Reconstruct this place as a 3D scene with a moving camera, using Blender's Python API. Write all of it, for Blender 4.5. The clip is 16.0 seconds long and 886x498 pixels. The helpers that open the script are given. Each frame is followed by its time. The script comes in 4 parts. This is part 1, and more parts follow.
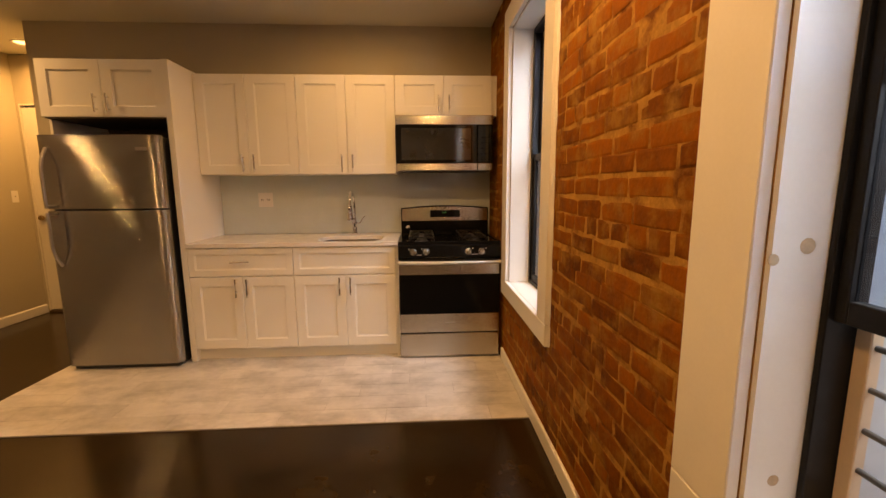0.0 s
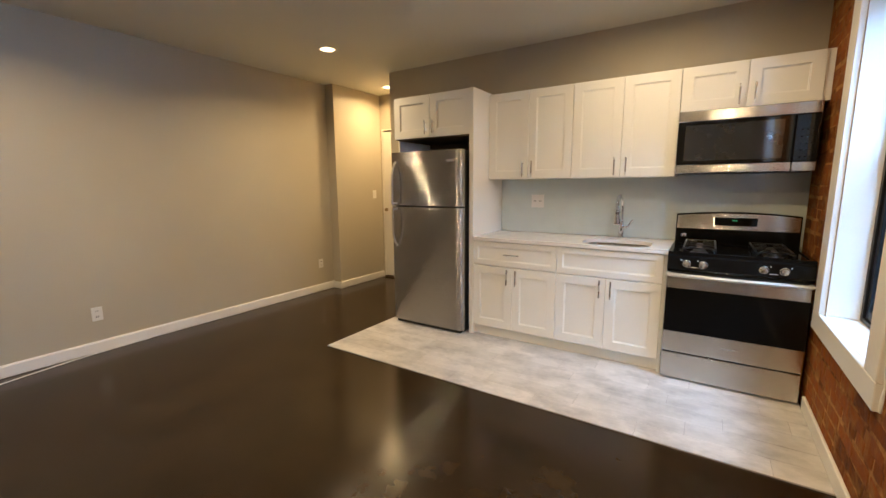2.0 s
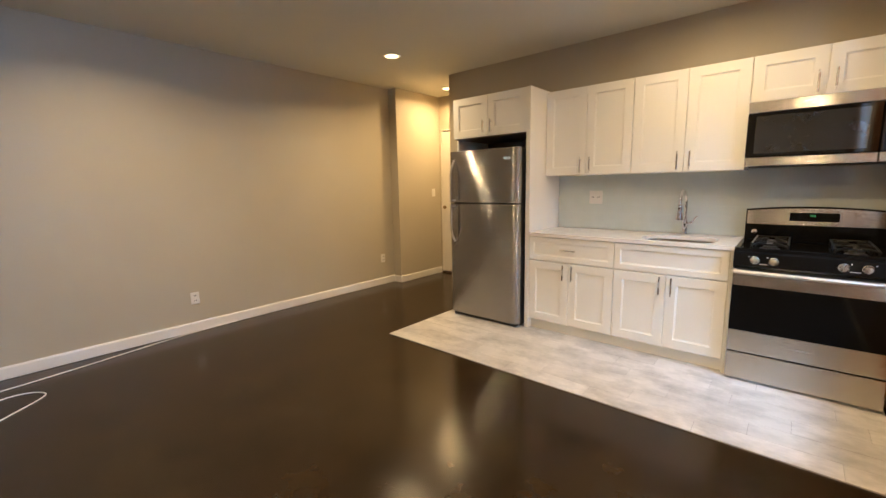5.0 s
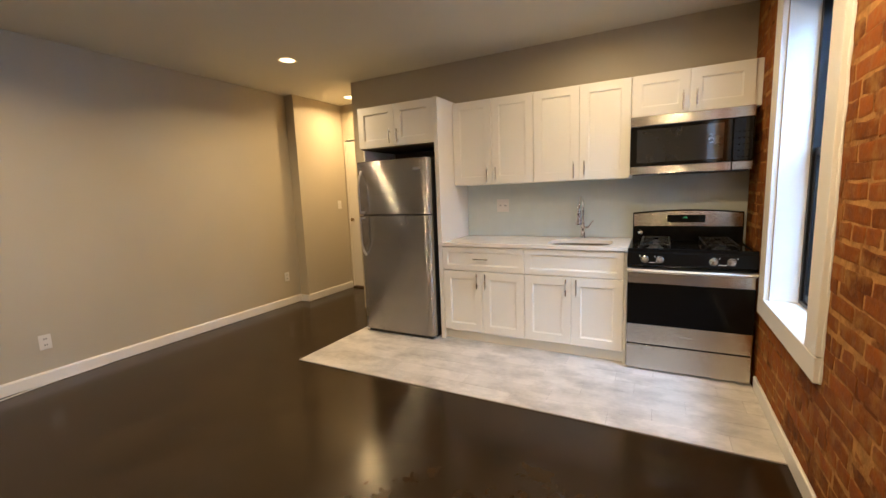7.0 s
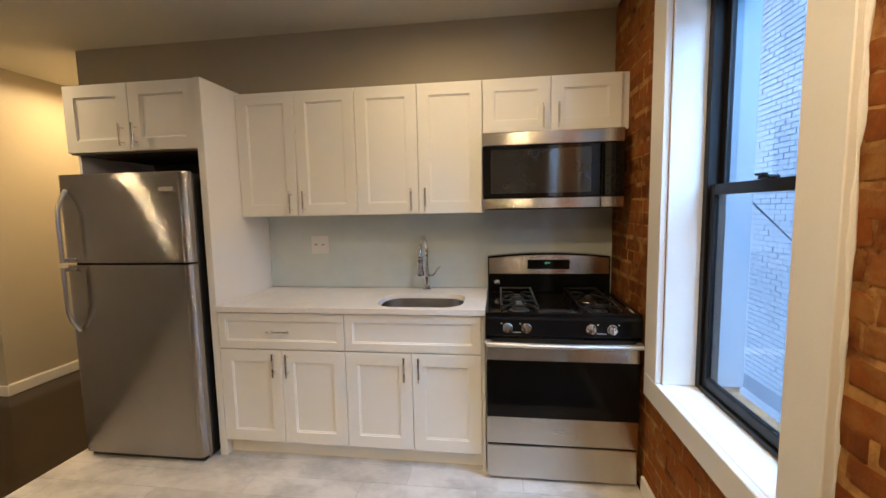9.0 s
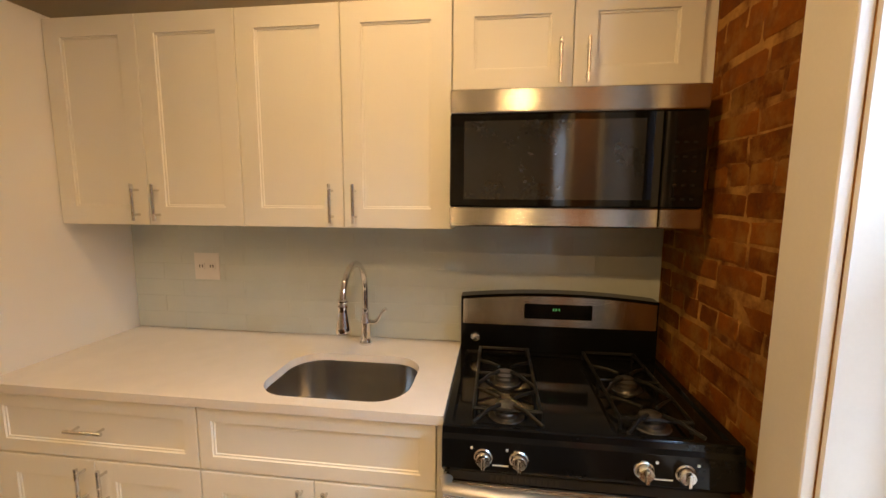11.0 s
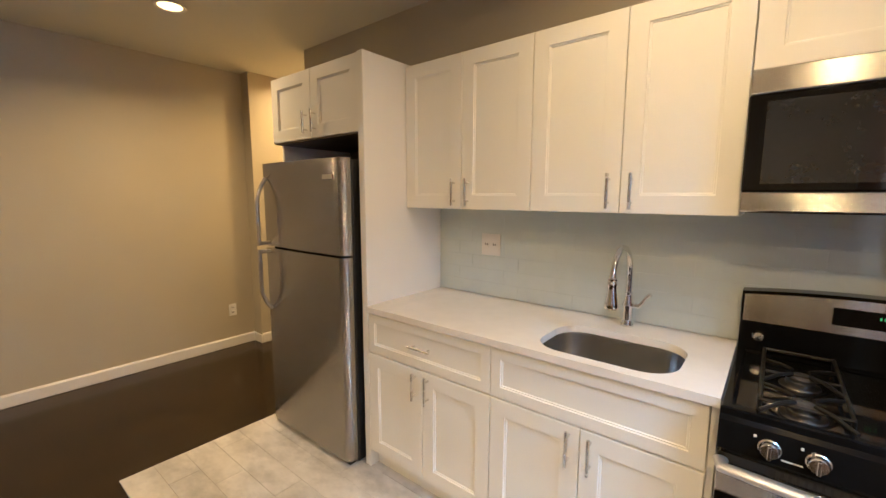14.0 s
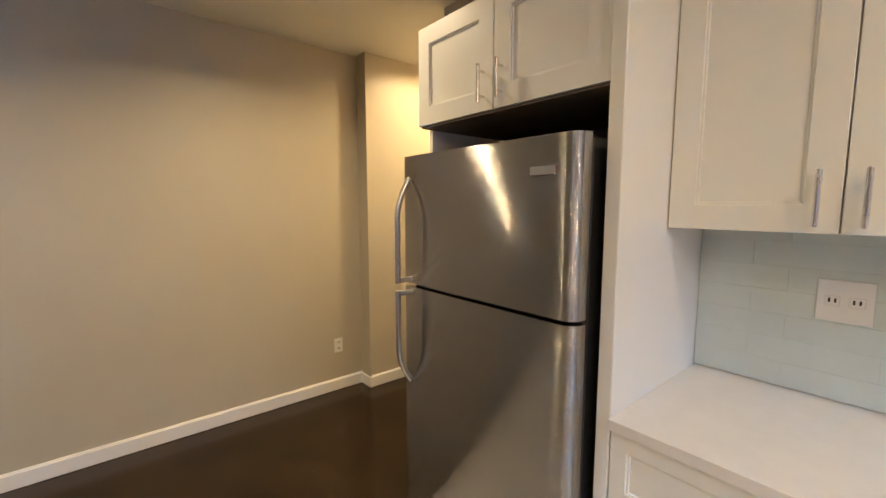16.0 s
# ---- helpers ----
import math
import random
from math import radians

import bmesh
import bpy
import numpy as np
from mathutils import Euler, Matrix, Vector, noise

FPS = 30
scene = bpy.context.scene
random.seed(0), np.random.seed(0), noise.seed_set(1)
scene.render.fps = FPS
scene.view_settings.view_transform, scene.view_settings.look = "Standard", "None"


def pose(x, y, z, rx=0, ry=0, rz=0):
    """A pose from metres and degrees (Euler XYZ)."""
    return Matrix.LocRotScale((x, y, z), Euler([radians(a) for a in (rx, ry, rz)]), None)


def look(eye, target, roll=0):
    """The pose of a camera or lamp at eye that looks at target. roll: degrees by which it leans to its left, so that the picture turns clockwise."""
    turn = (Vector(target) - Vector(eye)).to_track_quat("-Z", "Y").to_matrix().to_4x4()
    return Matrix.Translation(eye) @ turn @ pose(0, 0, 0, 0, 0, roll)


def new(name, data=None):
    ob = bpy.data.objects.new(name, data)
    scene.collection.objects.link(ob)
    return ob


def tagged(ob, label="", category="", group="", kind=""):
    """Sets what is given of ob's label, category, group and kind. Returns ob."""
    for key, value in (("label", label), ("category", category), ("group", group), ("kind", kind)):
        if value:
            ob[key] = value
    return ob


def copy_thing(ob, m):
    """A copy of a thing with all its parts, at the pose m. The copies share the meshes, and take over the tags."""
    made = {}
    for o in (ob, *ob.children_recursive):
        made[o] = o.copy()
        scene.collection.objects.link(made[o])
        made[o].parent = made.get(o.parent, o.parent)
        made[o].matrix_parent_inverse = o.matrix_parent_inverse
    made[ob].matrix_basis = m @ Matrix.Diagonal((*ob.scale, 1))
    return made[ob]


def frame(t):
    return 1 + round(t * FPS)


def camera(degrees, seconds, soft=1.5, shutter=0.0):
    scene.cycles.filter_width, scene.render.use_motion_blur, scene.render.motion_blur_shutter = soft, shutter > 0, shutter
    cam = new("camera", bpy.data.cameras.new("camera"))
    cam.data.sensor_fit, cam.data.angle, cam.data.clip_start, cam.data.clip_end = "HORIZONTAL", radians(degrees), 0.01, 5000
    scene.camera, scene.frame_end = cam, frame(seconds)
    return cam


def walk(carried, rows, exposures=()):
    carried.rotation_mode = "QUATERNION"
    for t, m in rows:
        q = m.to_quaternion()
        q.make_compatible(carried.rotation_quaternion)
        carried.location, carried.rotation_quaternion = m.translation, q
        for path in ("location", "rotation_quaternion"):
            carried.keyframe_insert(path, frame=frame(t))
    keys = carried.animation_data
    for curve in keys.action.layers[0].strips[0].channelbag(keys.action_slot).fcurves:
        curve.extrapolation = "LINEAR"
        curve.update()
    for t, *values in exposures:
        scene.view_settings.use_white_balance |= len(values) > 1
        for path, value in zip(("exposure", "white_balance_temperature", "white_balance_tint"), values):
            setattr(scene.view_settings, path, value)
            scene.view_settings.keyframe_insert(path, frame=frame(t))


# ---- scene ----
cam = camera(94.6, 16.0)
PATH = [
    (0, (0.313, 0.338, 1.311), (0.42, 2.312, 1.011), -0.4),
    (0.5, (0.301, 0.272, 1.34), (-0.063, 2.217, 1.049), -0.0),
    (1, (0.28, 0.248, 1.325), (-0.348, 2.129, 1.068), -0.7),
    (1.5, (0.303, 0.24, 1.364), (-0.531, 2.037, 1.088), -0.7),
    (2, (0.343, 0.194, 1.362), (-0.729, 1.854, 1.056), -0.4),
    (2.5, (0.338, 0.145, 1.346), (-0.882, 1.695, 1.019), -0.6),
    (3, (0.369, 0.131, 1.346), (-0.932, 1.611, 1.003), -1.2),
    (3.5, (0.386, 0.11, 1.343), (-0.922, 1.582, 0.995), -1.4),
    (4, (0.426, 0.083, 1.337), (-0.88, 1.561, 1.0), -1.3),
    (6.5, (0.429, 0.071, 1.37), (-0.751, 1.667, 1.124), -1.6),
    (7, (0.329, 0.137, 1.357), (-0.598, 1.888, 1.085), -2.2),
    (7.5, (0.214, 0.275, 1.374), (-0.432, 2.148, 1.102), -2.4),
    (8, (0.176, 0.567, 1.388), (-0.317, 2.49, 1.15), -1.7),
    (8.5, (0.191, 0.915, 1.413), (-0.101, 2.885, 1.221), -2.0),
    (11, (0.273, 2.29, 1.526), (0.024, 4.259, 1.277), 0.3),
    (11.5, (0.364, 2.343, 1.453), (-0.189, 4.215, 1.02), 1.0),
    (12, (0.416, 2.344, 1.391), (-0.268, 4.106, 0.738), 0.6),
    (12.5, (0.396, 2.236, 1.38), (-0.403, 3.945, 0.714), -0.2),
    (13, (0.343, 2.089, 1.437), (-0.63, 3.779, 0.991), -0.6),
    (13.5, (0.31, 2.002, 1.486), (-0.811, 3.633, 1.197), -0.6),
    (14, (0.219, 2.02, 1.483), (-1.032, 3.559, 1.226), 0.1),
    (14.5, (0.048, 2.173, 1.503), (-1.31, 3.617, 1.236), 0.7),
    (15, (-0.184, 2.283, 1.496), (-1.642, 3.627, 1.233), 1.2),
    (15.5, (-0.533, 2.287, 1.504), (-2.024, 3.602, 1.285), 0.3),
    (16, (-0.879, 2.358, 1.487), (-2.405, 3.633, 1.273), 0.0),
]
LIGHT = [(0, 1.61, 8350, 24), (0.5, 1.87, 5870, 12), (1, 2.17, 5170, 8), (2, 2.17, 4850, 7), (4, 2.34, 5070, 8), (6.5, 2.27, 4980, 8), (7.8, 2.08, 4980, 8),
         (8.5, 1.92, 4710, 7), (11, 1.82, 6650, 12), (11.5, 2.13, 5390, 9), (12.5, 2.35, 5030, 8), (13.5, 2.19, 5490, 9), (14.5, 2.15, 4850, 7), (16, 2.31, 4650, 7)]
walk(cam, [(t, look(eye, target, roll)) for t, eye, target, roll in PATH], LIGHT)

# ---- world, daylight and lamps ----
world = bpy.data.worlds.new("overcast_sky")
scene.world = world
world.use_nodes = True
wn = world.node_tree.nodes
sky = wn.new("ShaderNodeTexSky")
sky.sky_type = "NISHITA"
sky.sun_disc = False
sky.sun_elevation = radians(50)
sky.sun_rotation = radians(240)
sky.dust_density = 4.0
wn["Background"].inputs["Strength"].default_value = 0.15
world.node_tree.links.new(sky.outputs["Color"], wn["Background"].inputs["Color"])

sun = new("sun", bpy.data.lights.new("sun", "SUN"))
sun.data.energy = 0.6
sun.data.angle = radians(12)
sun.data.color = (1.0, 0.95, 0.88)
sun.matrix_world = look((-7, -4, 12), (0, 0, 0))

CEIL = 2.637
# the last one is unseen, added at a guessed spot to brighten the cabinet fronts
LAMPS = [(-2.77, 3.04), (-0.11, 3.04), (0.46, 1.68), (-2.77, 0.92), (-3.27, 4.50), (-0.35, 0.40)]
LAMP_POWER = 5.0
for i, (lx, ly) in enumerate(LAMPS):
    lamp = new("downlight_glow", bpy.data.lights.new("downlight_glow", "AREA"))
    lamp.data.shape = "DISK"
    lamp.data.size = 0.13
    lamp.data.energy = LAMP_POWER * (0.95, 0.62, 1.38, 0.95, 1.1, 1.50)[i]
    lamp.data.color = (1.0, 0.61, 0.245) if i != 4 else (1.0, 0.57, 0.19)
    lamp.data.spread = radians((150, 175, 170, 150, 160, 175)[i])
    lamp.location = (lx, ly, CEIL - 0.012)

# daylight through the two windows: the sky above the yard
day = new("window_daylight", bpy.data.lights.new("window_daylight", "AREA"))
day.data.shape, day.data.size, day.data.size_y = "RECTANGLE", 0.70, 1.58
day.data.energy, day.data.color = 24.0, (0.66, 0.84, 1.0)
day.matrix_world = look((1.80, 0.84, 2.36), (-0.6, 0.76, 1.15))
day = new("window_daylight", bpy.data.lights.new("window_daylight", "AREA"))
day.data.shape, day.data.size, day.data.size_y = "RECTANGLE", 0.85, 1.0
day.data.energy, day.data.color = 19.5, (0.58, 0.80, 1.0)
day.matrix_world = look((1.95, 2.38, 2.95), (0.3, 3.00, 0.70))


# ---- materials ----
def material(name, base, rough=0.5, metal=0.0, spread=0.06, scale=6.0, fine=80.0, bump=0.05, rough_var=0.08,
             coat=0.0, stretch=(1, 1, 1), per_object=0.0, tint=None, depth=0.002, patch_colour=None, patch_scale=9.0, soft=(0.47, 0.66)):
    """Colour varied by a broad and a fine noise, with fine relief."""
    m = bpy.data.materials.new(name)
    m.use_nodes = True
    n, l = m.node_tree.nodes, m.node_tree.links
    b = n["Principled BSDF"]
    co = n.new("ShaderNodeTexCoord")
    mp = n.new("ShaderNodeMapping")
    mp.inputs["Scale"].default_value = stretch
    if per_object:
        # pieces that share a mesh take their grain from where they lie
        l.new(n.new("ShaderNodeNewGeometry").outputs["Position"], mp.inputs["Vector"])
    else:
        l.new(co.outputs["Object"], mp.inputs["Vector"])
    broad, grain = n.new("ShaderNodeTexNoise"), n.new("ShaderNodeTexNoise")
    for t, sc, det in ((broad, scale, 4.0), (grain, fine, 3.0)):
        t.inputs["Scale"].default_value = sc
        t.inputs["Detail"].default_value = det
        l.new(mp.outputs["Vector"], t.inputs["Vector"])
    add = n.new("ShaderNodeMath")
    add.operation = "MULTIPLY_ADD"
    add.inputs[1].default_value = 0.35
    l.new(grain.outputs["Fac"], add.inputs[0])
    l.new(broad.outputs["Fac"], add.inputs[2])
    last = add.outputs[0]
    if per_object:
        info = n.new("ShaderNodeObjectInfo")
        more = n.new("ShaderNodeMath")
        more.operation = "MULTIPLY_ADD"
        more.inputs[1].default_value = per_object
        l.new(info.outputs["Random"], more.inputs[0])
        l.new(last, more.inputs[2])
        last = more.outputs[0]
    ramp = n.new("ShaderNodeMapRange")
    ramp.inputs["From Min"].default_value = 0.35
    ramp.inputs["From Max"].default_value = 1.0 + per_object
    l.new(last, ramp.inputs["Value"])
    mix = n.new("ShaderNodeMix")
    mix.data_type = "RGBA"
    lo = tuple(max(0.0, c * (1 - spread)) for c in base)
    hi = tuple(min(1.0, c * (1 + spread)) for c in (tint or base))
    mix.inputs[6].default_value = (*lo, 1)
    mix.inputs[7].default_value = (*hi, 1)
    l.new(ramp.outputs["Result"], mix.inputs[0])
    colour = mix.outputs[2]
    if patch_colour:
        # soft patches of a second colour: smeared mortar, tile blotches, the floor's painted haze
        patch = n.new("ShaderNodeTexNoise")
        patch.inputs["Scale"].default_value = patch_scale
        patch.inputs["Detail"].default_value = 7.0
        patch.inputs["Roughness"].default_value = 0.65
        l.new(mp.outputs["Vector"], patch.inputs["Vector"])
        cut = n.new("ShaderNodeMapRange")
        cut.inputs["From Min"].default_value = soft[0]
        cut.inputs["From Max"].default_value = soft[1]
        l.new(patch.outputs["Fac"], cut.inputs["Value"])
        over_ = n.new("ShaderNodeMix")
        over_.data_type = "RGBA"
        over_.inputs[7].default_value = (*patch_colour, 1)
        l.new(cut.outputs["Result"], over_.inputs[0])
        l.new(colour, over_.inputs[6])
        colour = over_.outputs[2]
    l.new(colour, b.inputs["Base Color"])
    rr = n.new("ShaderNodeMapRange")
    rr.inputs["From Min"].default_value = 0.3
    rr.inputs["From Max"].default_value = 0.7
    rr.inputs["To Min"].default_value = max(0.02, rough - rough_var)
    rr.inputs["To Max"].default_value = min(1.0, rough + rough_var)
    l.new(broad.outputs["Fac"], rr.inputs["Value"])
    l.new(rr.outputs["Result"], b.inputs["Roughness"])
    b.inputs["Metallic"].default_value = metal
    b.inputs["Coat Weight"].default_value = coat
    if bump:
        bp = n.new("ShaderNodeBump")
        bp.inputs["Strength"].default_value = bump
        bp.inputs["Distance"].default_value = depth
        l.new(add.outputs[0], bp.inputs["Height"])
        l.new(bp.outputs["Normal"], b.inputs["Normal"])
    return m


def brushed(name, base, rough, slope):
    """Horizontally brushed metal: hair-fine level scratches tip the face up and down, so that highlights stretch upright."""
    m = material(name, base, rough, 1.0, 0.06, 1.5, 240.0, 0.0, 0.015, stretch=(0.03, 0.03, 1))
    n, l = m.node_tree.nodes, m.node_tree.links
    geo = n.new("ShaderNodeNewGeometry")
    scratch = n.new("ShaderNodeTexWhiteNoise")
    l.new(geo.outputs["Position"], scratch.inputs["Vector"])
    total = n.new("ShaderNodeVectorMath")
    total.operation = "DOT_PRODUCT"
    total.inputs[1].default_value = (slope, slope, slope)
    l.new(scratch.outputs["Color"], total.inputs[0])
    tip = n.new("ShaderNodeMath")
    tip.operation = "SUBTRACT"
    tip.inputs[1].default_value = slope * 1.5
    l.new(total.outputs["Value"], tip.inputs[0])
    up = n.new("ShaderNodeCombineXYZ")
    l.new(tip.outputs[0], up.inputs["Z"])
    add, unit = n.new("ShaderNodeVectorMath"), n.new("ShaderNodeVectorMath")
    unit.operation = "NORMALIZE"
    l.new(geo.outputs["Normal"], add.inputs[0])
    l.new(up.outputs["Vector"], add.inputs[1])
    l.new(add.outputs["Vector"], unit.inputs[0])
    l.new(unit.outputs["Vector"], n["Principled BSDF"].inputs["Normal"])
    return m


def glass(name, tint=(0.9, 0.95, 0.95), rough=0.0):
    m = bpy.data.materials.new(name)
    m.use_nodes = True
    b = m.node_tree.nodes["Principled BSDF"]
    b.inputs["Base Color"].default_value = (*tint, 1)
    b.inputs["Transmission Weight"].default_value = 1.0
    b.inputs["Roughness"].default_value = rough
    b.inputs["IOR"].default_value = 1.45
    return m


def glow(name, colour, strength):
    m = bpy.data.materials.new(name)
    m.use_nodes = True
    b = m.node_tree.nodes["Principled BSDF"]
    b.inputs["Base Color"].default_value = (*colour, 1)
    b.inputs["Emission Color"].default_value = (*colour, 1)
    b.inputs["Emission Strength"].default_value = strength
    return m


M_WALL = material("greige_wall_paint", (0.463, 0.417, 0.315), 0.50, 0, 0.06, 1.2, 130, 0.22, 0.06)
M_CEIL = material("white_ceiling_paint", (0.67, 0.645, 0.555), 0.8, 0, 0.04, 1.0, 150, 0.10)
M_TRIM = material("white_trim_paint", (0.78, 0.76, 0.72), 0.38, 0, 0.05, 4, 120, 0.10)
M_CAB = material("white_cabinet_lacquer", (0.85, 0.835, 0.775), 0.345, 0, 0.02, 3, 160, 0.03, 0.03)
# near-black brown that paints the shade in the fridge niche
M_NICHESHADE = material("niche_shade_brown", (0.10, 0.08, 0.06), 0.6, 0, 0.1, 5, 60, 0.05)
# its lighter brown patches paint worn spots and the cloudy haze of reflections
M_FLOOR = material("dark_brown_floor_varnish", (0.017, 0.0095, 0.0036), 0.20, 0, 0.40, 2.2, 40, 0.0, 0.045, patch_colour=(0.034, 0.020, 0.0072), patch_scale=3.5, soft=(0.42, 0.72))
M_FLOOR.node_tree.nodes["Principled BSDF"].inputs["Specular IOR Level"].default_value = 0.30
M_TILE = material("whitewashed_plank_tile", (0.52, 0.50, 0.47), 0.37, 0, 0.14, 5.0, 34, 0.10, 0.07, stretch=(0.9, 1.4, 1), per_object=0.30, tint=(0.66, 0.635, 0.60), patch_colour=(0.29, 0.28, 0.27), patch_scale=3.8, soft=(0.44, 0.78))
M_GROUT = material("grey_grout", (0.35, 0.335, 0.315), 0.9, 0, 0.15, 20, 200, 0.2)
M_SPLASH = material("pale_green_glass_tile", (0.60, 0.65, 0.62), 0.10, 0, 0.055, 8, 60, 0.02, 0.03, coat=0.4, per_object=0.2)
M_SPLASHG = material("pale_tile_grout", (0.56, 0.61, 0.58), 0.8, 0, 0.05, 20, 200, 0.1)
M_QUARTZ = material("white_quartz", (0.80, 0.77, 0.73), 0.16, 0, 0.04, 14, 260, 0.0, 0.03)
M_BRICK = material("old_red_brick", (0.090, 0.022, 0.003), 0.75, 0, 0.42, 16, 90, 0.6, 0.12, per_object=0.6, tint=(0.235, 0.072, 0.007), depth=0.006, patch_colour=(0.27, 0.135, 0.028), patch_scale=10.0, soft=(0.48, 0.68))
M_MORTAR = material("sandy_mortar", (0.38, 0.195, 0.050), 0.85, 0, 0.40, 14, 90, 0.7, 0.1, depth=0.007, patch_colour=(0.13, 0.042, 0.009), patch_scale=6.0, soft=(0.46, 0.62))
for g in (M_BRICK, M_MORTAR):
    g.node_tree.nodes["Principled BSDF"].inputs["Specular IOR Level"].default_value = 0.12
M_STEEL = brushed("brushed_stainless_horizontal", (0.60, 0.57, 0.53), 0.16, 0.35)
M_FRIDGE = brushed("brushed_stainless_fridge", (0.41, 0.39, 0.365), 0.13, 0.70)
M_CHROME = material("chrome", (0.75, 0.74, 0.73), 0.08, 1, 0.02, 10, 90, 0.0, 0.03)
M_NICKEL = material("brushed_nickel", (0.70, 0.68, 0.65), 0.26, 1, 0.04, 20, 200, 0.0, 0.03)
M_SATIN = material("satin_steel_handle", (0.55, 0.535, 0.51), 0.34, 1, 0.04, 6, 60, 0.0, 0.03)
M_SINK = material("satin_sink_steel", (0.44, 0.42, 0.395), 0.225, 1, 0.06, 3, 60, 0.0, 0.03)
M_BAR = material("satin_oven_bar", (0.66, 0.64, 0.61), 0.48, 1, 0.04, 6, 60, 0.0, 0.03)
M_ENAMEL = material("black_enamel", (0.006, 0.006, 0.006), 0.075, 0, 0.2, 12, 120, 0.0, 0.025)
M_IRON = material("black_cast_iron", (0.008, 0.008, 0.0075), 0.37, 0, 0.25, 30, 180, 0.3)
M_IRON.node_tree.nodes["Principled BSDF"].inputs["Specular IOR Level"].default_value = 0.35
M_CAP = material("worn_grey_burner_cap", (0.13, 0.125, 0.12), 0.34, 0.7, 0.25, 30, 150, 0.15)
M_BURNER = material("grey_burner_alloy", (0.20, 0.195, 0.19), 0.36, 1, 0.15, 30, 150, 0.1)
M_BLACKGLASS = material("black_oven_glass", (0.006, 0.006, 0.006), 0.05, 0, 0.1, 6, 90, 0.0, 0.01)
for g in (M_BLACKGLASS, M_ENAMEL):
    g.node_tree.nodes["Principled BSDF"].inputs["Specular IOR Level"].default_value = 0.18
M_MESHGLASS = material("dark_grey_oven_window", (0.030, 0.030, 0.029), 0.05, 0, 0.1, 6, 90, 0.0, 0.01)
M_MWGLASS = material("black_microwave_glass", (0.006, 0.006, 0.006), 0.05, 0, 0.1, 6, 90, 0.0, 0.01)
M_MESHGLASS.node_tree.nodes["Principled BSDF"].inputs["Specular IOR Level"].default_value = 1.0
M_BLACK = material("black_plastic", (0.012, 0.012, 0.012), 0.42, 0, 0.2, 20, 200, 0.1)
M_BLACKALU = material("black_window_aluminium", (0.007, 0.0065, 0.006), 0.40, 0, 0.2, 12, 120, 0.08)
M_BLACKALU.node_tree.nodes["Principled BSDF"].inputs["Specular IOR Level"].default_value = 0.25
M_GASKET = material("dark_grey_gasket", (0.03, 0.03, 0.03), 0.7, 0, 0.1, 12, 120, 0.1)
M_PLATE = material("white_plastic_plate", (0.74, 0.72, 0.68), 0.32, 0, 0.02, 10, 120, 0.0, 0.04)
M_SLOT = material("dark_slot", (0.03, 0.028, 0.025), 0.6, 0, 0.1, 10, 100, 0.0)
M_DOOR = material("white_door_paint", (0.74, 0.70, 0.62), 0.42, 0, 0.04, 3, 120, 0.06)
M_BRASS = material("dull_brass", (0.30, 0.22, 0.11), 0.35, 1, 0.15, 20, 120, 0.05)
M_SADDLE = material("brown_wood_saddle", (0.075, 0.045, 0.025), 0.5, 0, 0.25, 4, 50, 0.2, stretch=(1, 12, 12))
M_STAIN = material("brown_stain", (0.50, 0.38, 0.25), 0.6, 0, 0.2, 60, 200, 0.0)
M_MARK = material("dim_grey_print", (0.016, 0.016, 0.016), 0.10, 0, 0.05, 20, 100, 0.0)
M_CABLE = material("white_cable_sheath", (0.72, 0.70, 0.66), 0.45, 0, 0.04, 20, 120, 0.05)
M_GLASS = glass("window_glass", (0.54, 0.67, 0.84))
M_SCREEN = material("pale_screen_frame", (0.52, 0.40, 0.28), 0.5, 0, 0.1, 6, 90, 0.1)
M_GUARD = material("grey_guard_steel", (0.20, 0.21, 0.22), 0.4, 0.6, 0.15, 20, 120, 0.1)
M_LENS = glow("warm_lamp_lens", (1.0, 0.60, 0.20), 1.5)
M_GREEN = glow("green_clock_digits", (0.1, 0.6, 0.2), 0.045)
M_FACADE = material("pale_grey_painted_brick", (0.40, 0.43, 0.46), 0.8, 0, 0.15, 0.8, 30, 0.3)
M_FACADEJ = material("grey_facade_joint", (0.25, 0.27, 0.30), 0.9, 0, 0.15, 1.0, 30, 0.3)
M_YARD = material("grey_yard_concrete", (0.30, 0.30, 0.30), 0.9, 0, 0.2, 0.5, 20, 0.3)
M_PIPE = material("grey_drainpipe_paint", (0.22, 0.24, 0.27), 0.6, 0, 0.2, 4, 60, 0.1)


# ---- mesh helpers ----
def box(bm, x0, x1, y0, y1, z0, z1, bevel=0.0, seg=1):
    made = bmesh.ops.create_cube(bm, size=1.0)["verts"]
    for v in made:
        v.co = Vector((x0 + (v.co.x + 0.5) * (x1 - x0), y0 + (v.co.y + 0.5) * (y1 - y0), z0 + (v.co.z + 0.5) * (z1 - z0)))
    if bevel:
        edges = list({e for v in made for e in v.link_edges})
        bmesh.ops.bevel(bm, geom=edges, offset=bevel, segments=seg, affect="EDGES", profile=0.5)
    return bm


def boxed(*args, **kw):
    return box(bmesh.new(), *args, **kw)


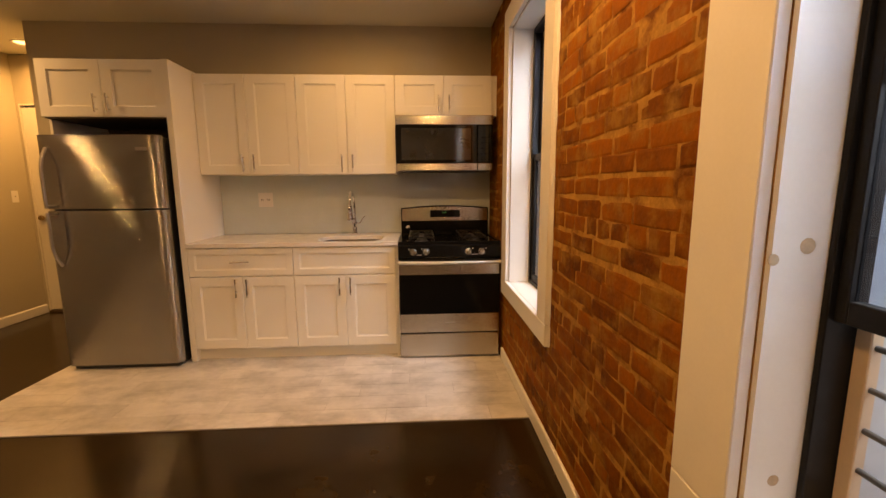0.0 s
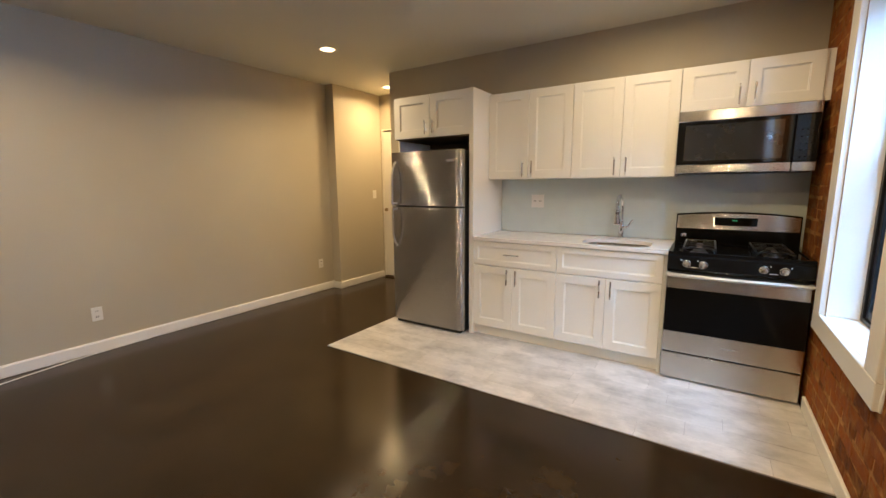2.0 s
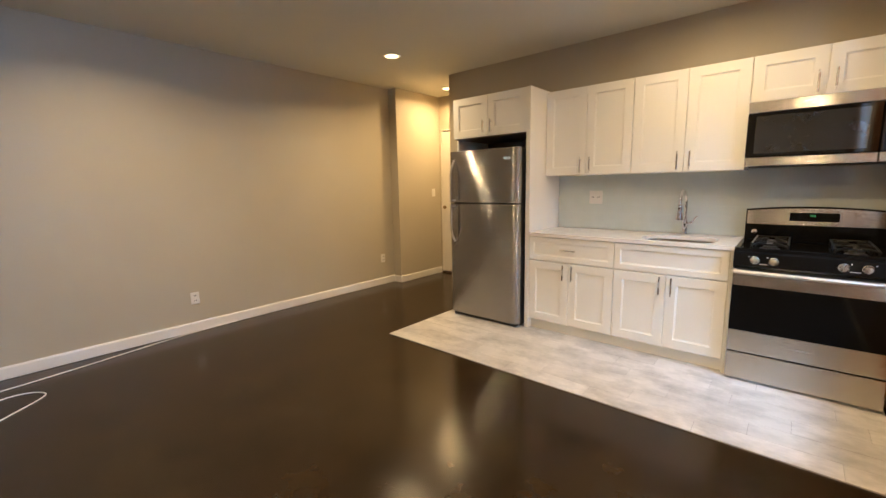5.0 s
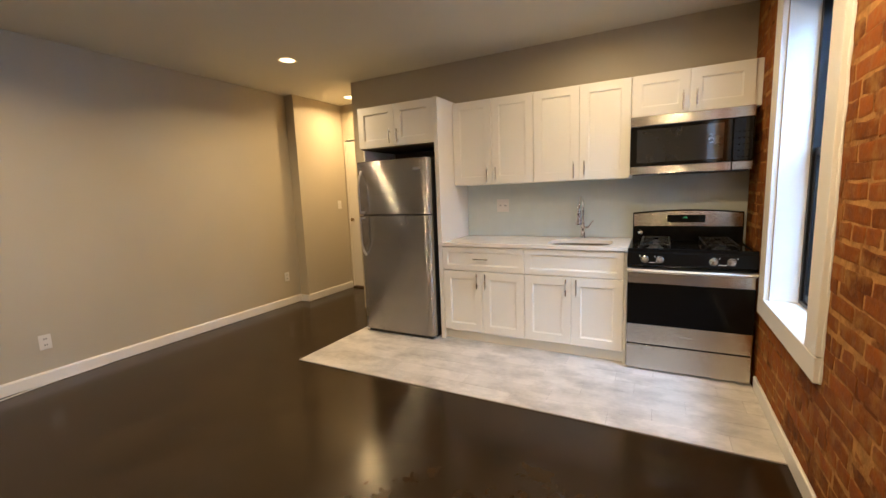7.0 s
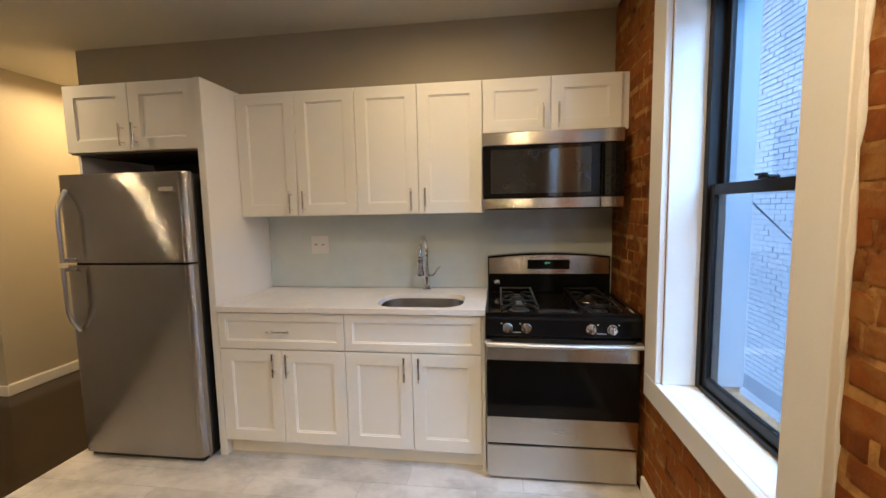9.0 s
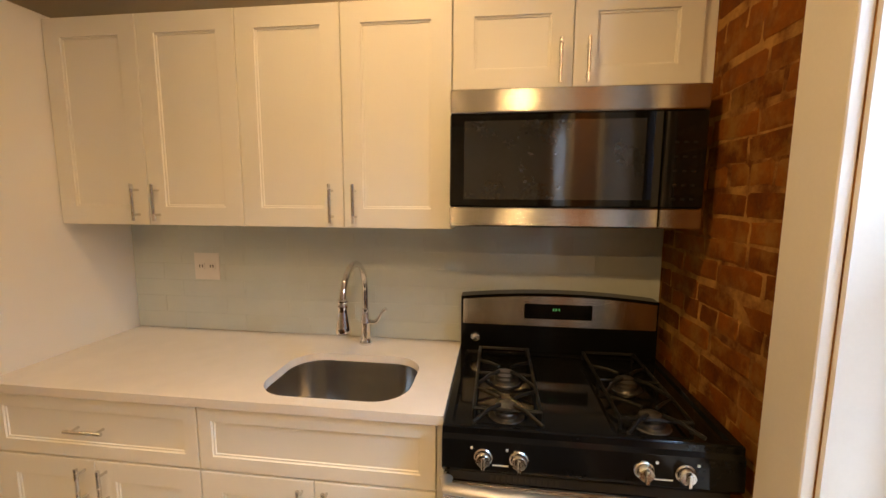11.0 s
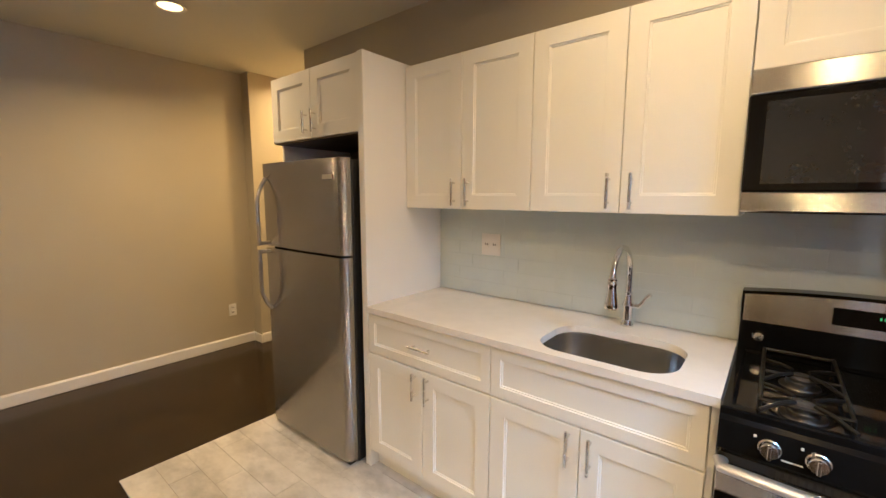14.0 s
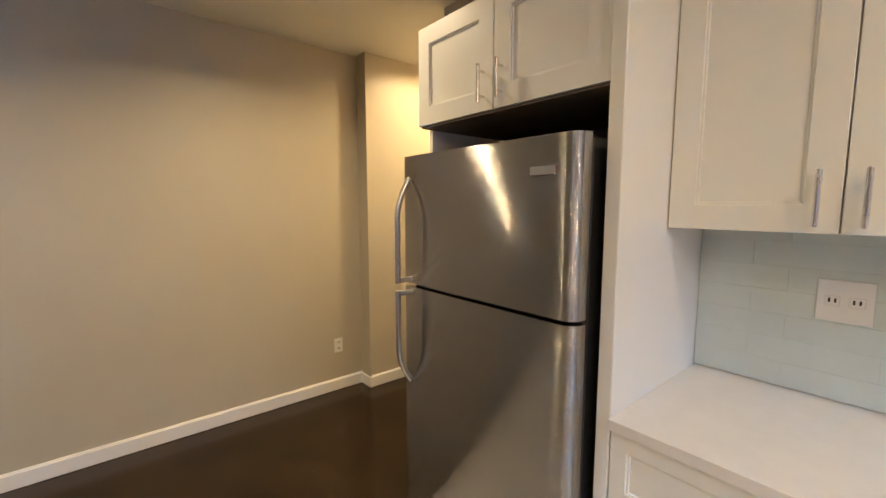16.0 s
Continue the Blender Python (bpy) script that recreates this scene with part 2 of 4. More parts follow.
def tube(bm, points, radius, seg=12, flat=1.0, caps=True):
    """A swept round (or flattened) bar along points; radius may be a list."""
    pts = [Vector(p) for p in points]
    rad = radius if isinstance(radius, (list, tuple)) else [radius] * len(pts)
    rings, up = [], None
    for i, p in enumerate(pts):
        d = (pts[min(i + 1, len(pts) - 1)] - pts[max(i - 1, 0)]).normalized()
        if up is None:
            up = Vector((1, 0, 0)) if abs(d.x) < 0.9 else Vector((0, 0, 1))
        side = d.cross(up).normalized()
        up = side.cross(d).normalized()
        rings.append([bm.verts.new(p + (up * math.cos(a) * flat + side * math.sin(a)) * rad[i]) for a in (2 * math.pi * k / seg for k in range(seg))])
    for a, b in zip(rings, rings[1:]):
        for k in range(seg):
            f = bm.faces.new((a[k], a[(k + 1) % seg], b[(k + 1) % seg], b[k]))
            f.smooth = True
    if caps:
        bm.faces.new(rings[0][::-1])
        bm.faces.new(rings[-1])
    return bm


def lathe(bm, profile, centre, axis="z", seg=24, caps=True):
    """Turns a profile of (radius, height) about an axis through centre."""
    c = Vector(centre)

    def at(r, h, a):
        u, v = r * math.cos(a), r * math.sin(a)
        return c + Vector({"z": (u, v, h), "y": (u, h, v), "x": (h, u, v)}[axis])
    rings = [[bm.verts.new(at(r, h, 2 * math.pi * k / seg)) for k in range(seg)] for r, h in profile]
    for a, b in zip(rings, rings[1:]):
        for k in range(seg):
            f = bm.faces.new((a[k], a[(k + 1) % seg], b[(k + 1) % seg], b[k]))
            f.smooth = True
    if caps:
        bm.faces.new(rings[0][::-1])
        bm.faces.new(rings[-1])
    bmesh.ops.recalc_face_normals(bm, faces=bm.faces[:])
    return bm


def mesh_object(name, bm, mat):
    bmesh.ops.recalc_face_normals(bm, faces=bm.faces[:])
    for e in bm.edges:
        if len(e.link_faces) == 2 and e.calc_face_angle(0.0) > radians(38):
            e.smooth = False
    me = bpy.data.meshes.new(name)
    bm.to_mesh(me)
    bm.free()
    me.materials.append(mat)
    return new(name, me)


def part(name, bm, mat, parent, label=""):
    ob = mesh_object(name, bm, mat)
    ob.parent = parent
    return tagged(ob, label)


def thing(name, at, label, category, group=""):
    ob = new(name)
    ob.location = at
    ob.empty_display_size = 0.1
    return tagged(ob, label, category, group)


def structure(name, bm, mat, label, category="", at=None):
    ob = mesh_object(name, bm, mat)
    return tagged(ob, label, category or name.split("_")[0], kind="structure")


def root(name, label, category, at=(0, 0, 0)):
    ob = new(name)
    ob.location = at
    return tagged(ob, label, category, kind="structure")


# ---- plan ----
LEFT, HALL_L, HALL_R = -3.87, -3.73, -2.82
BACK, JOG, HALL_END, REAR = 3.99, 3.97, 4.84, -1.70
BRICK, MORTAR, OUTER = 0.930, 0.9309, 1.26
TILE_X0, TILE_Y0 = -2.325, 2.475
W_Z0, W_Z1 = 0.645, 2.33
WINDOWS = [(2.345, 3.145), (0.23, 1.03)]
TW = 0.138

# floor, ceiling and walls
bm = boxed(LEFT - 0.15, OUTER, REAR - 0.15, HALL_END + 0.15, -0.2, 0.0)
structure("floor", bm, M_FLOOR, "glossy dark brown varnished wooden floor", "floor")
bm = boxed(LEFT - 0.15, OUTER, REAR - 0.15, HALL_END + 0.15, CEIL, CEIL + 0.15)
structure("ceiling", bm, M_CEIL, "plain off-white painted ceiling with downlights", "ceiling")
structure("wall_left", boxed(LEFT - 0.15, LEFT, REAR, JOG, 0, CEIL), M_WALL, "long greige painted plaster wall", "wall")
structure("wall_hall_left", boxed(LEFT - 0.15, HALL_L, JOG, HALL_END + 0.15, 0, CEIL), M_WALL, "greige hallway wall that steps forward", "wall")
structure("wall_back", boxed(HALL_R, OUTER, BACK, HALL_END, 0, CEIL), M_WALL, "greige wall behind the kitchen cabinets", "wall")
structure("wall_rear", boxed(LEFT - 0.15, OUTER, REAR - 0.15, REAR, 0, CEIL), M_WALL, "plain greige wall closing the room", "wall")
DX0, DX1, DZ = -3.705, -2.90, 2.165
bm = boxed(HALL_L, DX0, HALL_END, HALL_END + 0.15, 0, CEIL)
box(bm, DX1, OUTER, HALL_END, HALL_END + 0.15, 0, CEIL)
box(bm, DX0, DX1, HALL_END, HALL_END + 0.15, DZ, CEIL)
structure("wall_hall_end", bm, M_WALL, "greige end wall of the hallway round a door", "wall")

# brick wall backing, with two openings
bm = bmesh.new()
edges = [REAR, WINDOWS[1][0], WINDOWS[1][1], WINDOWS[0][0], WINDOWS[0][1], BACK]
for a, b in ((0, 1), (2, 3), (4, 5)):
    box(bm, MORTAR, OUTER, edges[a], edges[b], 0, CEIL)
for y0, y1 in WINDOWS:
    box(bm, MORTAR, OUTER, y0, y1, 0, W_Z0 - 0.03)
    box(bm, MORTAR, OUTER, y0, y1, W_Z1, CEIL)
wall_brick = structure("wall_brick", bm, M_MORTAR, "exposed old red brick wall with sandy mortar", "wall")


# baseboards
def baseboard(x0, x1, y0, y1, face):
    """A board with a small rounded top, against the wall on the given side."""
    b = boxed(x0, x1, y0, y1, 0, 0.088, 0.004)
    if face == "x":
        box(b, x0, x1 - 0.005, y0, y1, 0.086, 0.096, 0.003)
    return b


structure("baseboard", baseboard(LEFT, LEFT + 0.016, REAR, JOG, "x"), M_TRIM, "white painted wooden baseboard along the long wall", "baseboard")
structure("baseboard", baseboard(LEFT + 0.016, HALL_L + 0.016, JOG - 0.016, JOG, "y"), M_TRIM, "short white baseboard round the wall's step", "baseboard")
structure("baseboard", baseboard(HALL_L, HALL_L + 0.016, JOG, HALL_END, "x"), M_TRIM, "white baseboard in the hallway", "baseboard")
structure("baseboard", boxed(BRICK - 0.016, MORTAR, REAR, 3.32, 0, 0.088, 0.004), M_TRIM, "white painted baseboard along the brick wall", "baseboard")

# hallway door
door = root("door_1", "closed white painted hallway door with a small brass knob", "door", (DX0, HALL_END, 0))
w = DX1 - DX0
part("door_leaf", boxed(0.014, w - 0.014, 0.008, 0.05, 0.03, DZ - 0.034, 0.003), M_DOOR, door)
part("door_frame", box(box(boxed(0, 0.012, 0.0, 0.12, 0, DZ), w - 0.012, w, 0.0, 0.12, 0, DZ), 0.012, w - 0.012, 0.0, 0.12, DZ - 0.012, DZ), M_DOOR, door, "white door frame round the leaf")
# a dark slab paints the shade in the gap above the leaf
part("gap_shade", boxed(0.012, w - 0.012, 0.055, 0.10, 0.024, DZ - 0.013), M_SLOT, door, "dark slab painting the shaded gap round the leaf")
part("saddle", boxed(0, w, -0.01, 0.12, 0.001, 0.022, 0.004), M_SADDLE, door, "brown wooden threshold")
part("doorknob", lathe(bmesh.new(), [(0.012, 0.03), (0.012, 0.0), (0.024, -0.006), (0.028, -0.02), (0.022, -0.036), (0.005, -0.04)], (0.075, 0, 1.02), "y", 16), M_BRASS, door, "small brass knob")


# ---- windows in the brick wall ----
def window(name, y0, y1, raise_, label, TW=TW, f0=0.135, t=0.035, s=0.034):
    win = root(name, label, "window", (BRICK, y0, 0))
    w = y1 - y0
    # casing boards on the brick
    cx0, cx1 = -0.027, MORTAR - BRICK
    part("casing_board", boxed(cx0, cx1, -TW, 0, W_Z0, W_Z1, 0.003), M_TRIM, win)
    part("casing_board", boxed(cx0, cx1, w, w + TW, W_Z0, W_Z1, 0.003), M_TRIM, win)
    part("casing_board", boxed(cx0, cx1, -TW, w + TW, W_Z1, W_Z1 + TW, 0.003), M_TRIM, win)
    part("casing_apron", boxed(cx0, cx1, -TW, w + TW, W_Z0 - 0.11, W_Z0 - 0.001, 0.003), M_TRIM, win)
    crng = random.Random(int(y0 * 100))
    for yy in (-TW, w + TW):
        zs = [W_Z0 - 0.11 + (W_Z1 + TW - W_Z0 + 0.11) * k / 40 for k in range(41)]
        part("caulk", tube(bmesh.new(), [(-0.003 + crng.uniform(-0.003, 0.003), yy, z) for z in zs], [crng.uniform(0.003, 0.010) for z in zs], 8), M_TRIM, win, "uneven white caulk against the brick")
    # reveal boards and sill
    d0, d1 = MORTAR - BRICK + 0.001, f0 + 0.010
    part("jamb_board", boxed(d0, d1, 0.0005, 0.012, W_Z0, W_Z1 - 0.012), M_TRIM, win, "white jamb board with a few marks")
    part("jamb_board", boxed(d0, d1, w - 0.012, w - 0.0005, W_Z0, W_Z1 - 0.012), M_TRIM, win, "white jamb board with a few marks")
    part("head_board", boxed(d0, d1, 0.0005, w - 0.0005, W_Z1 - 0.012, W_Z1 - 0.0005), M_TRIM, win)
    part("window_sill", boxed(d0, f0 + 0.065, 0.0005, w - 0.0005, W_Z0 - 0.029, W_Z0 - 0.002, 0.003), M_TRIM, win, "white painted sill board")
    # black aluminium frame
    f1 = f0 + 0.080
    fr = boxed(f0, f1, 0.012, 0.012 + t, W_Z0, W_Z1 - 0.012, 0.002)
    box(fr, f0, f1, w - 0.012 - t, w - 0.012, W_Z0, W_Z1 - 0.012, 0.002)
    box(fr, f0, f1, 0.012 + t, w - 0.012 - t, W_Z1 - 0.012 - t, W_Z1 - 0.012, 0.002)
    box(fr, f0, f1, 0.012 + t, w - 0.012 - t, W_Z0, W_Z0 + 0.022, 0.002)
    part("window_frame", fr, M_BLACKALU, win, "black aluminium frame")
    lining = boxed(f1 + 0.001, OUTER - BRICK + 0.004, 0.0005, 0.010, W_Z0, W_Z1 - 0.0105)
    box(lining, f1 + 0.001, OUTER - BRICK + 0.004, w - 0.010, w - 0.0005, W_Z0, W_Z1 - 0.0105)
    box(lining, f1 + 0.001, OUTER - BRICK + 0.004, 0.0005, w - 0.0005, W_Z1 - 0.010, W_Z1 - 0.0005)
    part("outer_lining", lining, M_FACADE, win, "pale grey outer lining of the opening")
    a, b = 0.012 + t + 0.001, w - 0.012 - t - 0.001
    mid = 1.50

    def sash(nm, x0, x1, z0, z1):
        bm = boxed(x0, x1, a, a + s, z0, z1, 0.002)
        box(bm, x0, x1, b - s, b, z0, z1, 0.002)
        box(bm, x0, x1, a + s, b - s, z0, z0 + 0.042, 0.002)
        box(bm, x0, x1, a + s, b - s, z1 - 0.042, z1, 0.002)
        ob = part(nm, bm, M_BLACKALU, win)
        pane = part("pane", boxed((x0 + x1) / 2 - 0.003, (x0 + x1) / 2 + 0.003, a + s, b - s, z0 + 0.042, z1 - 0.042), M_GLASS, ob)
        pane.visible_shadow = False
        return ob
    sash("upper_sash", f0 + 0.045, f0 + 0.071, mid - 0.02, W_Z1 - 0.049)
    low = sash("lower_sash", f0 + 0.011, f0 + 0.037, W_Z0 + 0.024 + raise_, mid + 0.022 + raise_)
    part("sash_lock", box(boxed(f0 + 0.001, f0 + 0.037, w / 2 - 0.03, w / 2 + 0.03, mid + 0.0225 + raise_, mid + 0.034 + raise_, 0.003), f0 - 0.005, f0 + 0.015, w / 2 - 0.006, w / 2 + 0.034, mid + 0.0345 + raise_, mid + 0.042 + raise_, 0.002), M_BLACKALU, low, "small black sash lock")
    return win


window("window_1", *WINDOWS[0], 0.0, "black double-hung window with wide white casing in brick")
# brown stains and marks on the near window's jamb
win2 = window("window_2", *WINDOWS[1], 0.40, "half-raised black sash window with wide white casing", TW=0.170, f0=0.106, t=0.014, s=0.022)

for mx, mz, mr in ((0.917, 1.179, 0.011), (0.997, 1.203, 0.015), (0.987, 0.744, 0.012)):
    part("stain", lathe(bmesh.new(), [(mr, 0.0), (mr * 0.8, -0.0006), (mr * 0.2, -0.0008)], (max(mx, 0.936) - BRICK, WINDOWS[1][1] - WINDOWS[1][0] - 0.0122, mz), "y", 10), M_STAIN, win2, "faint brown stain")
guard = thing("window_guard", (BRICK + 0.175, WINDOWS[1][0], W_Z0), "grey metal window guard with thin bars in open window", "window guard")
gw = WINDOWS[1][1] - WINDOWS[1][0]
for y in (0.028, gw - 0.056):
    part("side_post", boxed(-0.012, 0.012, y, y + 0.028, 0.024, 0.43, 0.002), M_SCREEN, guard, "pale beige upright")
for k in range(5):
    z = 0.07 + k * 0.078
    part("guard_bar", tube(bmesh.new(), [(0, 0.056, z), (0, gw - 0.056, z)], 0.006, 8), M_GUARD, guard)

# ---- downlights ----
first = None
for i, (lx, ly) in enumerate(LAMPS):
    if first is None:
        first = thing("downlight", (lx, ly, CEIL), "small round recessed ceiling downlight, switched on and warm", "downlight", "ceiling downlights")
        ring = lathe(bmesh.new(), [(0.066, -0.001), (0.088, -0.001), (0.089, -0.004), (0.084, -0.009), (0.068, -0.006), (0.066, -0.001)], (0, 0, 0), "z", 32, False)
        part("trim_ring", ring, M_TRIM, first, "white trim ring")
        part("lens", lathe(bmesh.new(), [(0.0655, -0.001), (0.0655, -0.004), (0.02, -0.006)], (0, 0, 0), "z", 24), M_LENS, first, "glowing warm lens")
    else:
        copy_thing(first, pose(lx, ly, CEIL))


# ---- kitchen cabinets ----
def shaker(bm, x0, x1, z0, z1, y, rail=0.068, thick=0.02, rec=0.009):
    """A shaker front in one piece: a flat frame, a small sloped bead and a sunk panel. Its face lies at y and looks towards -y."""
    e = 0.0016
    loops = []
    for inset, depth in ((0, thick), (0, e), (e, 0), (rail, 0), (rail + 0.0015, rec * 0.55), (rail + 0.007, rec * 0.6), (rail + 0.0085, rec)):
        loops.append([bm.verts.new(p) for p in ((x0 + inset, y + depth, z0 + inset), (x1 - inset, y + depth, z0 + inset),
                                                (x1 - inset, y + depth, z1 - inset), (x0 + inset, y + depth, z1 - inset))])
    for a, b in zip(loops, loops[1:]):
        for k in range(4):
            bm.faces.new((a[k], a[(k + 1) % 4], b[(k + 1) % 4], b[k]))
    bm.faces.new(loops[0][::-1])
    bm.faces.new(loops[-1])
    return bm


def bar_handle(x, z, y, length=0.135, axis="z"):
    """A round bar on two posts, in front of a face at y."""
    bm = bmesh.new()
    h, o = length / 2, 0.030
    if axis == "z":
        tube(bm, [(x, y - o, z - h), (x, y - o, z + h)], 0.006, 12)
        for dz in (-h + 0.022, h - 0.022):
            tube(bm, [(x, y, z + dz), (x, y - o + 0.003, z + dz)], 0.0045, 10)
    else:
        tube(bm, [(x - h, y - o, z), (x + h, y - o, z)], 0.006, 12)
        for dx in (-h + 0.022, h - 0.022):
            tube(bm, [(x + dx, y, z), (x + dx, y - o + 0.003, z)], 0.0045, 10)
    return bm


G = 0.0018


def wall_cabinet(x0, x1, z0, z1, front, label, handle_z, hgap=0.042):
    cab = thing("wall_cabinet", ((x0 + x1) / 2, BACK, z0), label, "cabinet", "white kitchen wall cabinets")
    w, h, d = (x1 - x0) / 2, z1 - z0, front - BACK
    part("body", boxed(-w, w, d + 0.021, -0.002, 0, h, 0.001), M_CAB, cab)
    for side in (-1, 1):
        a, b = (-w + G, -G) if side < 0 else (G, w - G)
        leaf = part("cabinet_door", shaker(bmesh.new(), a, b, G, h - G, d), M_CAB, cab)
        part("handle", bar_handle(side * hgap, handle_z - z0, d), M_NICKEL, leaf, "brushed nickel bar handle")
    return cab


TOP = 2.172
UFRONT = 3.683
wall_cabinet(-1.397, -0.637, 1.417, TOP, UFRONT, "tall white shaker wall cabinet with two doors", 1.503)
wall_cabinet(-0.636, 0.124, 1.417, TOP, UFRONT, "tall white shaker wall cabinet above the sink", 1.503)
wall_cabinet(0.125, 0.890, 1.866, TOP, UFRONT, "short white shaker wall cabinet above the microwave", 1.952)
structure("trim_filler", boxed(0.891, BRICK - 0.001, UFRONT + 0.012, BACK - 0.002, 1.866, TOP, 0.001), M_CAB, "white filler strip beside the brick wall", "trim")

# tall end panel and cabinet above the fridge
PX0, PX1, PF = -1.440, -1.399, 3.385
panel = thing("end_panel", (PX1, BACK, 0), "tall white panel between the fridge and the counter", "panel")
part("board", boxed(PX0 - PX1, 0, PF + 0.0025 - BACK, -0.002, 0, 2.188, 0.001), M_CAB, panel)
part("edge_band", boxed(PX0 - PX1 + 0.0008, -0.0008, PF - BACK, PF + 0.0022 - BACK, 0.001, 2.187, 0.0008), M_CAB, panel, "thin white band on the front edge")
over = thing("wall_cabinet", (-1.86, BACK, 1.806), "white shaker cabinet above the fridge", "cabinet", "white kitchen wall cabinets")
ox0, ox1, od, oh = -2.278 + 1.86, PX0 - 0.001 + 1.86, 3.395 - BACK, 2.188 - 1.806
part("body", boxed(ox0, ox1, od + 0.021, -0.002, 0, oh, 0.001), M_CAB, over)
xm = (ox0 + ox1) / 2
for side in (-1, 1):
    a, b = (ox0 + G, xm - G) if side < 0 else (xm + G, ox1 - G)
    leaf = part("cabinet_door", shaker(bmesh.new(), a, b, G, oh - G, od), M_CAB, over)
    part("handle", bar_handle(xm + side * 0.042, 0.09, od, 0.125), M_NICKEL, leaf, "brushed nickel bar handle")
part("side_board", boxed(ox0, ox0 + 0.018, od + 0.06, -0.002, -1.806, -0.001), M_CAB, over)
# two thin dark sheets stand for shade below the cabinet and behind the fridge
part("underside", boxed(ox0 + 0.02, ox1, od + 0.004, -0.012, -0.008, -0.001), M_NICHESHADE, over, "dark sheet for the shade under the cabinet")
part("niche_back_shade", boxed(ox0 + 0.02, ox1, -0.010, -0.002, -1.806, -0.002), M_NICHESHADE, over, "dark sheet for the shade behind the fridge")

# ---- base cabinets and worktop ----
BF = 3.385
CT = 0.912


def base_cabinet(x0, x1, label, drawer_handle):
    cab = thing("base_cabinet", ((x0 + x1) / 2, BACK, 0), label, "cabinet", "white kitchen base cabinets")
    w, d = (x1 - x0) / 2, BF - BACK
    part("body", boxed(-w, w, d + 0.021, -0.002, 0.105, 0.70 if not drawer_handle else CT - 0.032, 0.001), M_CAB, cab)
    part("toe_kick", boxed(-w, w, d + 0.055, d + 0.075, 0, 0.104), M_CAB, cab, "recessed white toe kick")
    drawer = part("drawer_front", shaker(bmesh.new(), -w + G, w - G, 0.668, 0.876, d, 0.045), M_CAB, cab)
    if drawer_handle:
        part("handle", bar_handle(0, 0.775, d, 0.135, "x"), M_NICKEL, drawer, "brushed nickel bar handle")
    for side in (-1, 1):
        a, b = (-w + G, -G) if side < 0 else (G, w - G)
        leaf = part("cabinet_door", shaker(bmesh.new(), a, b, 0.108, 0.660, d), M_CAB, cab)
        part("handle", bar_handle(side * 0.040, 0.580, d), M_NICKEL, leaf, "brushed nickel bar handle")
    return cab


base_cabinet(-1.397, -0.640, "white shaker base cabinet with drawer and two doors", True)
base_cabinet(-0.639, 0.118, "white shaker sink base cabinet with false drawer", False)
structure("trim_filler", boxed(0.119, 0.138, BF + 0.012, BACK - 0.002, 0, CT - 0.032), M_CAB, "narrow white filler strip beside the stove", "trim")


# rounded rectangle for the sink
def rounded(cx, cy, hx, hy, r, n=8):
    out = []
    for qx, qy, a0 in ((1, 1, 0), (-1, 1, 90), (-1, -1, 180), (1, -1, 270)):
        for k in range(n + 1):
            a = radians(a0 + 90 * k / n)
            out.append((cx + qx * (hx - r) + r * math.cos(a), cy + qy * (hy - r) + r * math.sin(a)))
    return out


SX, SY, SHX, SHY = -0.235, 3.602, 0.248, 0.180
counter = thing("worktop", (-0.63, BACK, CT - 0.03), "white quartz worktop with a cut-out for the sink", "worktop")
bm = bmesh.new()
wx0, wx1, wy0, wy1 = -1.398 + 0.63, 0.140 + 0.63, 3.372 - BACK, -0.002
loop = [(x + 0.63, y - BACK) for x, y in rounded(SX, SY, SHX, SHY, 0.115)]
for z in (0.0, 0.03):
    out = [bm.verts.new((x, y, z)) for x, y in ((wx1, wy1), (wx0, wy1), (wx0, wy0), (wx1, wy0))]
    ins = [bm.verts.new((x, y, z)) for x, y in loop]
    n = len(ins) // 4
    for q in range(4):
        seg = ins[q * n:(q + 1) * n]
        nxt = ins[((q + 1) * n) % len(ins)]
        for a, b in zip(seg, seg[1:]):
            bm.faces.new((out[q], a, b))
        bm.faces.new((out[q], seg[-1], nxt, out[(q + 1) % 4]))
    if z == 0.0:
        low_out, low_ins = out, ins
for ring_a, ring_b in ((low_out, out), (low_ins, ins)):
    m = len(ring_a)
    for k in range(m):
        bm.faces.new((ring_a[k], ring_a[(k + 1) % m], ring_b[(k + 1) % m], ring_b[k]))
part("slab", bm, M_QUARTZ, counter)

sink = thing("sink", (SX, SY, CT - 0.032), "undermounted brushed steel kitchen sink, empty", "sink")
bm = bmesh.new()
rings = []
for z, grow, r in ((0.0, 0.022, 0.135), (0.0, 0.002, 0.117), (-0.01, 0.0, 0.115), (-0.15, -0.012, 0.10), (-0.178, -0.030, 0.085), (-0.185, -0.06, 0.06)):
    rings.append([bm.verts.new((x, y, z)) for x, y in rounded(0, 0, SHX + grow, SHY + grow, r)])
for a, b in zip(rings, rings[1:]):
    for k in range(len(a)):
        f = bm.faces.new((a[k], a[(k + 1) % len(a)], b[(k + 1) % len(b)], b[k]))
        f.smooth = True
bm.faces.new(rings[-1])
part("basin", bm, M_SINK, sink)
part("drain", lathe(bmesh.new(), [(0.045, 0.0), (0.045, 0.003), (0.036, 0.004), (0.03, 0.001), (0.005, 0.001)], (0, 0.02, -0.184), "z", 24), M_CHROME, sink, "round chrome drain")

